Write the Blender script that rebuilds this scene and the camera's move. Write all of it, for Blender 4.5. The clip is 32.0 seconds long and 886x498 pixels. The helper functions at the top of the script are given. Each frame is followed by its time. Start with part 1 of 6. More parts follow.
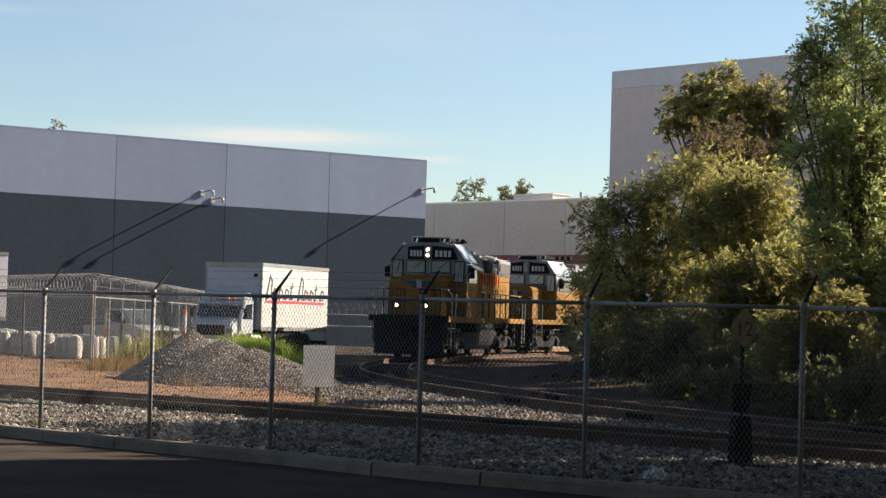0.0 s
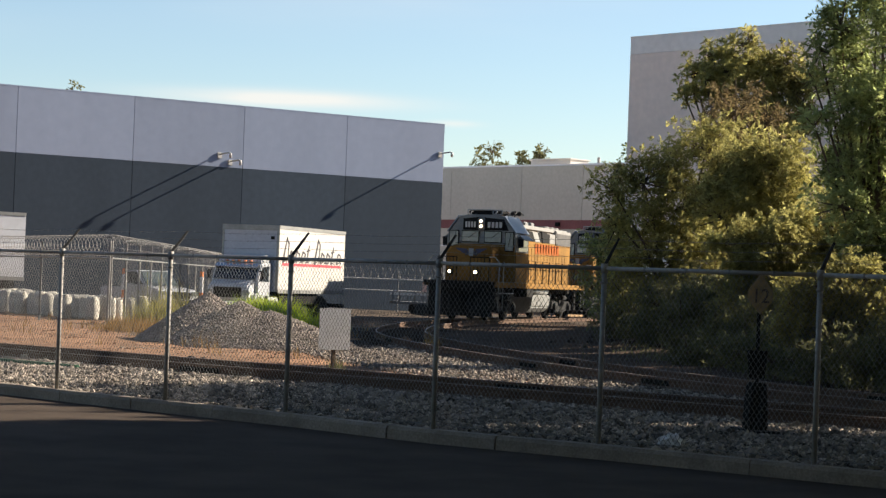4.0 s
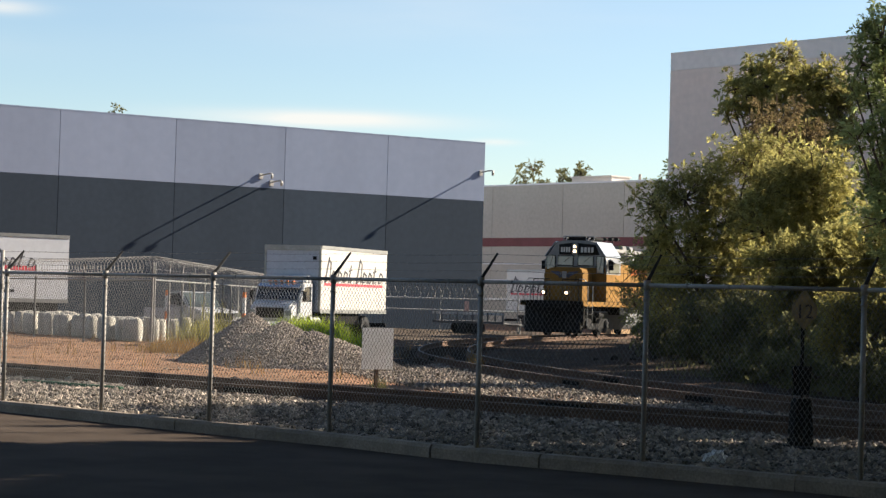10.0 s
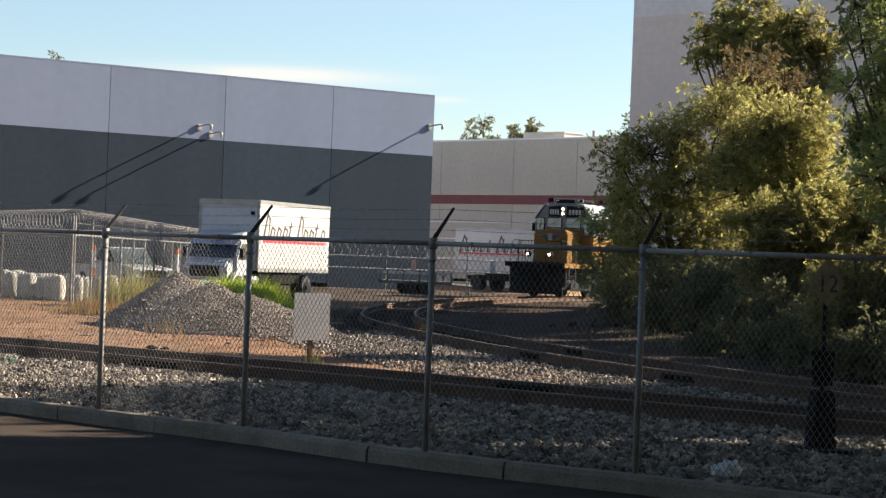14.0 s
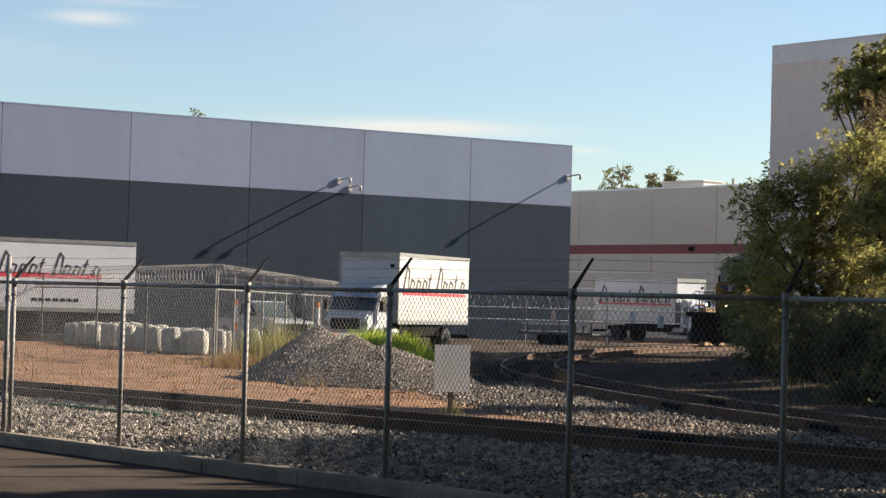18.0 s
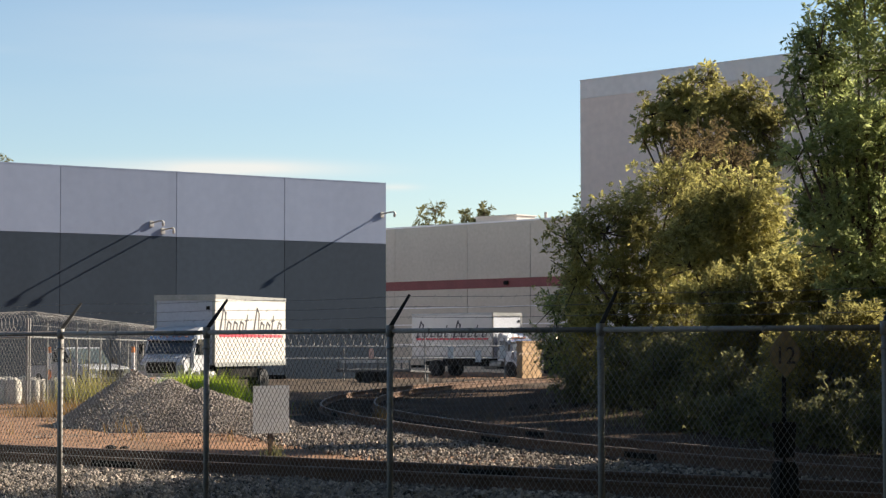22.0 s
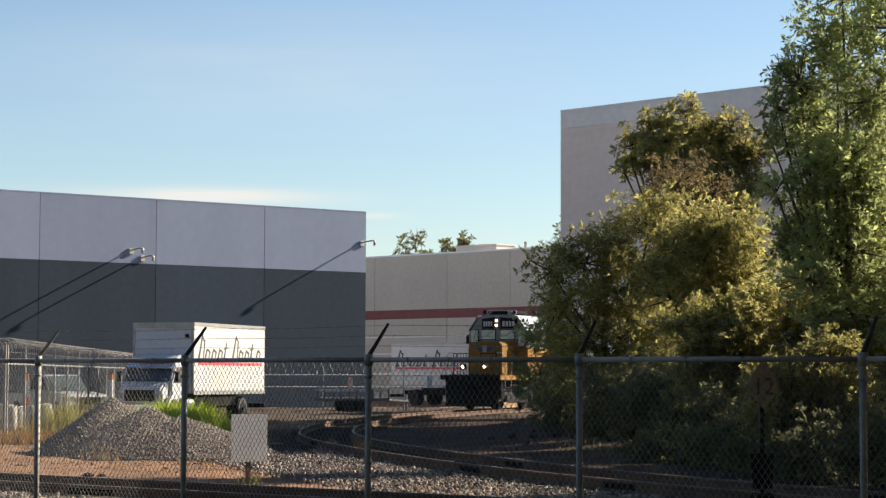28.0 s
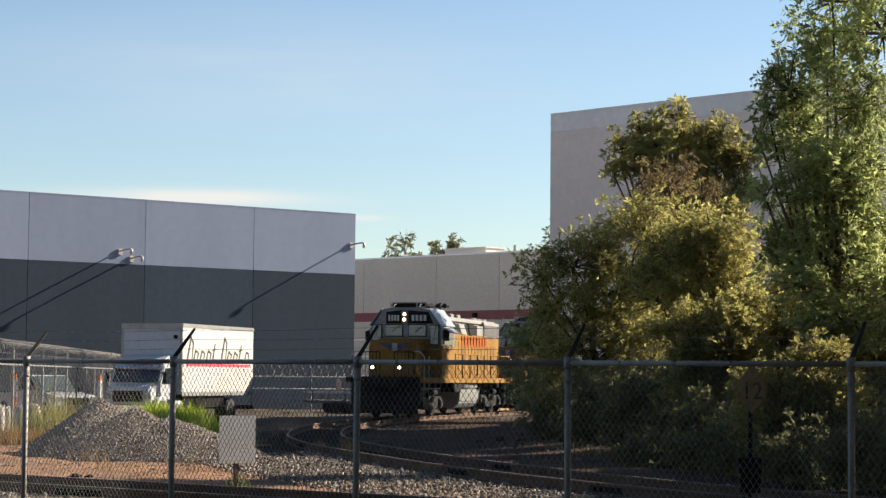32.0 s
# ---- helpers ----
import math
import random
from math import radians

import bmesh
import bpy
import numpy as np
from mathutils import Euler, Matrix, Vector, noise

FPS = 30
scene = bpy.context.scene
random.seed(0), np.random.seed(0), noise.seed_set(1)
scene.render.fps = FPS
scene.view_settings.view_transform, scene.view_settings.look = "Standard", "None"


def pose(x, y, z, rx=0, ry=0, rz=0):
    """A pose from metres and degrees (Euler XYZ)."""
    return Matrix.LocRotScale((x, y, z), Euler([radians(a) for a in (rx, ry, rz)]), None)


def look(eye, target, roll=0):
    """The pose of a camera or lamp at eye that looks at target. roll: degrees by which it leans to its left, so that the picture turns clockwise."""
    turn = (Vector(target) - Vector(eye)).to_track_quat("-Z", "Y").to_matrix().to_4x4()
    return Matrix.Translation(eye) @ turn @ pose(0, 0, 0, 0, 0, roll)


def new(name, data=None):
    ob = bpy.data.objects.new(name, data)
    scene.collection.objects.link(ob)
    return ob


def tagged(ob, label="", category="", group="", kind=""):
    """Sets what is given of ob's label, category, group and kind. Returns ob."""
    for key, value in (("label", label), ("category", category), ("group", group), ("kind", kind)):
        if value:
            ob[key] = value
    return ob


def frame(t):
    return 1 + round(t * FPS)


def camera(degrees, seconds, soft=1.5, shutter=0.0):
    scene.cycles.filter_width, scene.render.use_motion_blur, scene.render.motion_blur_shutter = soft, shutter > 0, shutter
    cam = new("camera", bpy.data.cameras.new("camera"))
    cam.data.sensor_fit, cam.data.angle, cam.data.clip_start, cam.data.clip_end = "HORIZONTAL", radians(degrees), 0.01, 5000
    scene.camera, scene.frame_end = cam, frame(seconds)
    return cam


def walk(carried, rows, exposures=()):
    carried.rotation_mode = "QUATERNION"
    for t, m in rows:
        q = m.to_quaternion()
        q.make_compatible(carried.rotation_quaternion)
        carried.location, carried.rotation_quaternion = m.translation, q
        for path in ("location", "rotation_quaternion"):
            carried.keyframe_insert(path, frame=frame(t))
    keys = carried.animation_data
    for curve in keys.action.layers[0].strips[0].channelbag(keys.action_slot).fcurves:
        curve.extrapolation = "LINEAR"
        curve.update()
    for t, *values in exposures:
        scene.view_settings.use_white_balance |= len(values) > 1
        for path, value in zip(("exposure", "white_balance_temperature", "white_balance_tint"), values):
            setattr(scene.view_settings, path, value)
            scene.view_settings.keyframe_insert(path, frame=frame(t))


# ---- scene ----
cam = camera(2 * math.degrees(math.atan(784 / 3400)), 32.0, 1.35)


def view(x, y, z, yaw, pitch, roll):
    """The camera's pose from its place, its yaw to the left of +y, its pitch and its roll, in degrees."""
    a, p = radians(yaw), radians(pitch)
    eye = Vector((x, y, z))
    return look(eye, eye + Vector((-math.sin(a) * math.cos(p), math.cos(a) * math.cos(p), math.sin(p))), roll)


PATH = (
    (0, 0.124, -4.3, 1.773, 0.585, 2.071, 1.681),
    (0.5, 0.124, -4.3, 1.773, 0.673, 1.708, 1.686),
    (1, 0.124, -4.3, 1.773, 0.718, 1.67, 1.843),
    (1.5, 0.124, -4.3, 1.773, 0.701, 1.99, 1.937),
    (2, 0.124, -4.3, 1.773, 0.863, 2.125, 1.796),
    (2.5, 0.124, -4.3, 1.773, 1.6, 1.488, 1.506),
    (4.5, 0.124, -4.3, 1.773, 0.938, 0.978, 2.301),
    (5, 0.124, -4.3, 1.773, 0.861, 1.409, 1.997),
    (5.5, 0.124, -4.3, 1.773, 0.602, 1.339, 1.895),
    (6, 0.124, -4.3, 1.773, 0.935, 1.238, 1.892),
    (6.5, 0.124, -4.3, 1.773, 1.515, 1.282, 1.776),
    (7, 0.124, -4.3, 1.773, 1.716, 1.322, 1.723),
    (7.5, 0.124, -4.3, 1.773, 1.9, 1.637, 1.718),
    (8, 0.124, -4.3, 1.773, 1.962, 1.633, 1.768),
    (8.5, 0.124, -4.3, 1.773, 1.998, 1.216, 1.777),
    (9, 0.124, -4.3, 1.773, 2.239, 0.995, 1.643),
    (9.5, 0.124, -4.3, 1.773, 2.359, 1.052, 1.643),
    (10, 0.124, -4.3, 1.773, 2.314, 1.499, 1.64),
    (10.5, 0.124, -4.3, 1.773, 2.156, 2.282, 1.795),
    (11, 0.124, -4.3, 1.773, 1.76, 2.478, 1.899),
    (11.5, 0.124, -4.3, 1.773, 1.775, 2.905, 1.807),
    (11.65, 0.068, -2.365, 1.808, 1.694, 2.803, 1.861),
    (11.8, 0.004, -0.05, 1.848, 1.613, 2.701, 1.915),
    (12, -0.001, 0, 1.85, 1.595, 2.678, 1.927),
    (12.5, 0.01, 0, 1.85, 0.795, 1.684, 2.055),
    (13, 0.002, 0, 1.85, 0.265, 1.439, 2.218),
    (13.5, -0.002, 0, 1.85, 0.557, 0.865, 2.287),
    (15.5, -0.025, 0, 1.85, 1.282, -0.416, 1.798),
    (16, -0.032, 0, 1.85, 2.948, -0.096, 2.234),
    (16.5, -0.029, 0, 1.85, 4.437, 0.235, 1.977),
    (17, -0.014, 0, 1.85, 5.355, 0.71, 2.021),
    (17.5, -0.019, 0, 1.85, 5.227, 1.61, 2.251),
    (18, -0.006, 0, 1.85, 4.892, 1.668, 1.64),
    (18.5, -0.01, 0, 1.85, 4.319, 2.153, 1.898),
    (19, -0.006, 0, 1.85, 2.834, 2.836, 1.548),
    (19.5, -0.003, 0, 1.85, 0.656, 2.919, 1.009),
    (20, -0.005, 0, 1.85, -0.193, 2.892, 0.071),
    (20.5, -0.003, 0, 1.85, 0.045, 2.659, -0.114),
    (21, -0.003, 0, 1.85, 0.044, 2.629, -0.159),
    (21.5, 0.001, 0, 1.85, -0.333, 2.661, -0.163),
    (22, -0.007, 0, 1.85, -0.588, 2.88, -0.085),
    (22.5, -0.004, 0, 1.85, -0.319, 3.2, 0.068),
    (23, 0, 0, 1.85, 0, 3.249, 0.1),
    (23.5, -0.004, 0, 1.85, 0.245, 3.249, 0.055),
    (24, -0.002, 0, 1.85, 0.304, 3.338, -0.08),
    (24.5, -0.002, 0, 1.85, 0.278, 3.5, -0.123),
    (26.5, -0.002, 0, 1.85, -0.063, 4.581, 0.138),
    (27, 0, 0, 1.85, -0.562, 4.491, 0.323),
    (27.5, 0.003, 0, 1.85, -1.111, 4.058, 0.24),
    (28, 0, 0, 1.85, -1.184, 3.749, 0.219),
    (28.5, 0.001, 0, 1.85, -1.082, 3.744, 0.185),
    (29, 0.003, 0, 1.85, -1.247, 3.912, 0.311),
    (29.5, -0.003, 0, 1.85, -1.524, 3.84, 0.354),
    (30, -0.002, 0, 1.85, -1.48, 3.532, 0.318),
    (30.5, 0, 0, 1.85, -1.341, 3.338, 0.213),
    (31, 0.002, 0, 1.85, -1.313, 3.594, 0.242),
    (31.5, -0.002, 0, 1.85, -1.541, 3.941, 0.432),
    (32, -0.003, 0, 1.85, -1.505, 3.83, 0.556),
)
EXPOSURES = ((0, 1.46), (2, 1.56), (5, 1.6), (6.5, 1.65), (8, 1.54), (9, 1.64), (10, 1.63), (11, 1.55), (12, 1.46), (13, 1.59), (15.8, 1.7), (17, 1.58), (18, 1.51), (20, 1.51), (24, 1.53), (27, 1.5), (32, 1.5))
walk(cam, [(row[0], view(*row[1:])) for row in PATH], EXPOSURES)

# ---- light ----
SUN_TO = Vector((0.84, 0.36, 0.485)).normalized()
world = bpy.data.worlds.new("sky")
scene.world = world
world.use_nodes = True
wn, wl = world.node_tree.nodes, world.node_tree.links
sky = wn.new("ShaderNodeTexSky")
sky.sky_type, sky.sun_disc = "NISHITA", False
sky.sun_elevation = math.asin(SUN_TO.z)
sky.sun_rotation = math.atan2(SUN_TO.x, SUN_TO.y)
sky.air_density, sky.dust_density, sky.ozone_density = 1.0, 0.35, 2.2


def wmath(op, a, b=None):
    n = wn.new("ShaderNodeMath")
    n.operation = op
    for i, v in enumerate((a, b)):
        if v is None:
            continue
        if isinstance(v, (int, float)):
            n.inputs[i].default_value = v
        else:
            wl.new(v, n.inputs[i])
    return n.outputs[0]


# thin streaks of high cloud low over the roofs
wtc, sep = wn.new("ShaderNodeTexCoord"), wn.new("ShaderNodeSeparateXYZ")
wl.new(wtc.outputs["Generated"], sep.inputs[0])
azimuth, elevation = wmath("ARCTAN2", sep.outputs[0], sep.outputs[1]), wmath("ARCSINE", sep.outputs[2])
wmap, wno = wn.new("ShaderNodeMapping"), wn.new("ShaderNodeTexNoise")
wmap.inputs["Scale"].default_value = (1.0, 1.0, 7.0)
wl.new(wtc.outputs["Generated"], wmap.inputs[0]), wl.new(wmap.outputs[0], wno.inputs["Vector"])
wno.inputs["Scale"].default_value, wno.inputs["Detail"].default_value = 9.0, 7
veil = None
for az, el, wa, we, amount in ((-6.2, 5.25, 3.4, 0.24, 1.25), (-0.9, 4.72, 0.7, 0.1, 0.7), (-15.5, 8.1, 1.1, 0.2, 0.75), (-15.0, 8.6, 2.0, 0.14, 0.3), (-30.0, 7.0, 9.0, 0.7, 1.0), (25.0, 9.0, 9.0, 0.6, 0.9), (-3.0, 9.0, 8.0, 1.6, 0.22)):
    u = wmath("DIVIDE", wmath("SUBTRACT", azimuth, radians(az)), radians(wa))
    v = wmath("DIVIDE", wmath("SUBTRACT", elevation, radians(el)), radians(we))
    g = wmath("MULTIPLY", wmath("EXPONENT", wmath("MULTIPLY", wmath("ADD", wmath("MULTIPLY", u, u), wmath("MULTIPLY", v, v)), -1.0)), amount)
    veil = g if veil is None else wmath("ADD", veil, g)
veil = wmath("MINIMUM", wmath("MULTIPLY", veil, wmath("MULTIPLY", wno.outputs[0], 1.5)), 0.85)
wmix = wn.new("ShaderNodeMixRGB")
wl.new(veil, wmix.inputs[0]), wl.new(sky.outputs[0], wmix.inputs[1])
wmix.inputs[2].default_value = (6.3, 6.1, 5.7, 1)
wl.new(wmix.outputs[0], wn["Background"].inputs[0])
wn["Background"].inputs[1].default_value = 0.0521
sun = new("sun", bpy.data.lights.new("sun", "SUN"))
sun.data.energy, sun.data.angle, sun.data.color = 5.0, radians(0.55), (1.0, 0.89, 0.74)
sun.rotation_euler = (-SUN_TO).to_track_quat("-Z", "Y").to_euler()


# ---- materials ----
def mat(name, col, rough=0.7, metal=0.0, var=0.25, scale=1.5, fine=30.0, bump=0.2, depth=0.01, col2=None, each=0.0, piece=0.0, streak=0.0, glow=0.0, coat=0.0):
    """A surface with variation at two scales; col2: a second colour in patches; each: difference from piece to piece."""
    m = bpy.data.materials.new(name)
    m.use_nodes = True
    n, l = m.node_tree.nodes, m.node_tree.links
    b = n["Principled BSDF"]
    b.inputs["Roughness"].default_value, b.inputs["Metallic"].default_value = rough, metal
    b.inputs["Coat Weight"].default_value = coat
    if rough >= 0.9:
        b.inputs["Specular IOR Level"].default_value = 0.12 if rough < 0.95 else 0.03
    tc = n.new("ShaderNodeTexCoord")
    big, small = n.new("ShaderNodeTexNoise"), n.new("ShaderNodeTexNoise")
    big.inputs["Scale"].default_value, big.inputs["Detail"].default_value, big.inputs["Roughness"].default_value = scale, 5, 0.6
    small.inputs["Scale"].default_value, small.inputs["Detail"].default_value = fine, 3
    for t in (big, small):
        l.new(tc.outputs["Object"], t.inputs["Vector"])
    if streak:
        run = n.new("ShaderNodeMapping")
        run.inputs["Scale"].default_value = (1, 1, streak)
        l.new(tc.outputs["Object"], run.inputs[0]), l.new(run.outputs[0], big.inputs["Vector"])
    ramp = n.new("ShaderNodeValToRGB")
    c2 = col2 or tuple(c * (1 - var) for c in col)
    ramp.color_ramp.elements[0].position, ramp.color_ramp.elements[0].color = 0.36, (*c2, 1)
    ramp.color_ramp.elements[1].position, ramp.color_ramp.elements[1].color = 0.62, (*col, 1)
    l.new(big.outputs[0], ramp.inputs[0])
    hsv = n.new("ShaderNodeHueSaturation")
    l.new(ramp.outputs[0], hsv.inputs["Color"])
    mp = n.new("ShaderNodeMapRange")
    mp.inputs[1].default_value, mp.inputs[2].default_value = 0.3, 0.7
    mp.inputs[3].default_value, mp.inputs[4].default_value = 1 - var * 0.7, 1 + var * 0.5
    l.new(small.outputs[0], mp.inputs[0])
    value = mp.outputs[0]
    if each:
        oi, mr, mu = n.new("ShaderNodeNewGeometry"), n.new("ShaderNodeMapRange"), n.new("ShaderNodeMath")
        mr.inputs[3].default_value, mr.inputs[4].default_value, mu.operation = 1 - each, 1 + each, "MULTIPLY"
        l.new(oi.outputs["Random Per Island"], mr.inputs[0])
        l.new(mr.outputs[0], mu.inputs[0]), l.new(value, mu.inputs[1])
        value = mu.outputs[0]
    if piece:
        oi, mr, mu = n.new("ShaderNodeObjectInfo"), n.new("ShaderNodeMapRange"), n.new("ShaderNodeMath")
        mr.inputs[3].default_value, mr.inputs[4].default_value, mu.operation = 1 - piece, 1 + piece, "MULTIPLY"
        l.new(oi.outputs["Random"], mr.inputs[0])
        l.new(mr.outputs[0], mu.inputs[0]), l.new(value, mu.inputs[1])
        value = mu.outputs[0]
    l.new(value, hsv.inputs["Value"])
    l.new(hsv.outputs[0], b.inputs["Base Color"])
    if bump:
        bp = n.new("ShaderNodeBump")
        bp.inputs["Strength"].default_value, bp.inputs["Distance"].default_value = bump, depth
        l.new(small.outputs[0], bp.inputs["Height"]), l.new(bp.outputs[0], b.inputs["Normal"])
    if glow:
        b.inputs["Emission Color"].default_value, b.inputs["Emission Strength"].default_value = (*col, 1), glow
    return m


def leaf_mat(name, a, b_):
    """Leaves: two greens mixed leaf by leaf, with light passing through."""
    m = bpy.data.materials.new(name)
    m.use_nodes = True
    n, l = m.node_tree.nodes, m.node_tree.links
    b = n["Principled BSDF"]
    b.inputs["Roughness"].default_value, b.inputs["Specular IOR Level"].default_value = 0.7, 0.15
    g, ramp, tc, no, ad = n.new("ShaderNodeNewGeometry"), n.new("ShaderNodeValToRGB"), n.new("ShaderNodeTexCoord"), n.new("ShaderNodeTexNoise"), n.new("ShaderNodeMath")
    no.inputs["Scale"].default_value, no.inputs["Detail"].default_value = 0.55, 3
    l.new(tc.outputs["Object"], no.inputs["Vector"])
    ad.operation = "MULTIPLY_ADD"
    ad.inputs[1].default_value = 0.28
    l.new(g.outputs["Random Per Island"], ad.inputs[0]), l.new(no.outputs[0], ad.inputs[2])
    ramp.color_ramp.elements[0].position, ramp.color_ramp.elements[0].color = 0.42, (*a, 1)
    ramp.color_ramp.elements[1].position, ramp.color_ramp.elements[1].color = 0.86, (*b_, 1)
    l.new(ad.outputs[0], ramp.inputs[0]), l.new(ramp.outputs[0], b.inputs["Base Color"])
    tr, mx = n.new("ShaderNodeBsdfTranslucent"), n.new("ShaderNodeMixShader")
    l.new(ramp.outputs[0], tr.inputs[0])
    mx.inputs[0].default_value = 0.6
    l.new(b.outputs[0], mx.inputs[1]), l.new(tr.outputs[0], mx.inputs[2])
    l.new(mx.outputs[0], n["Material Output"].inputs[0])
    return m


def glass_mat(name, tint=(0.02, 0.025, 0.03), rough=0.06):
    m = mat(name, tint, rough, 0.0, 0.1, 2.0, 8.0, 0.0)
    m.node_tree.nodes["Principled BSDF"].inputs["Specular IOR Level"].default_value = 0.8
    return m


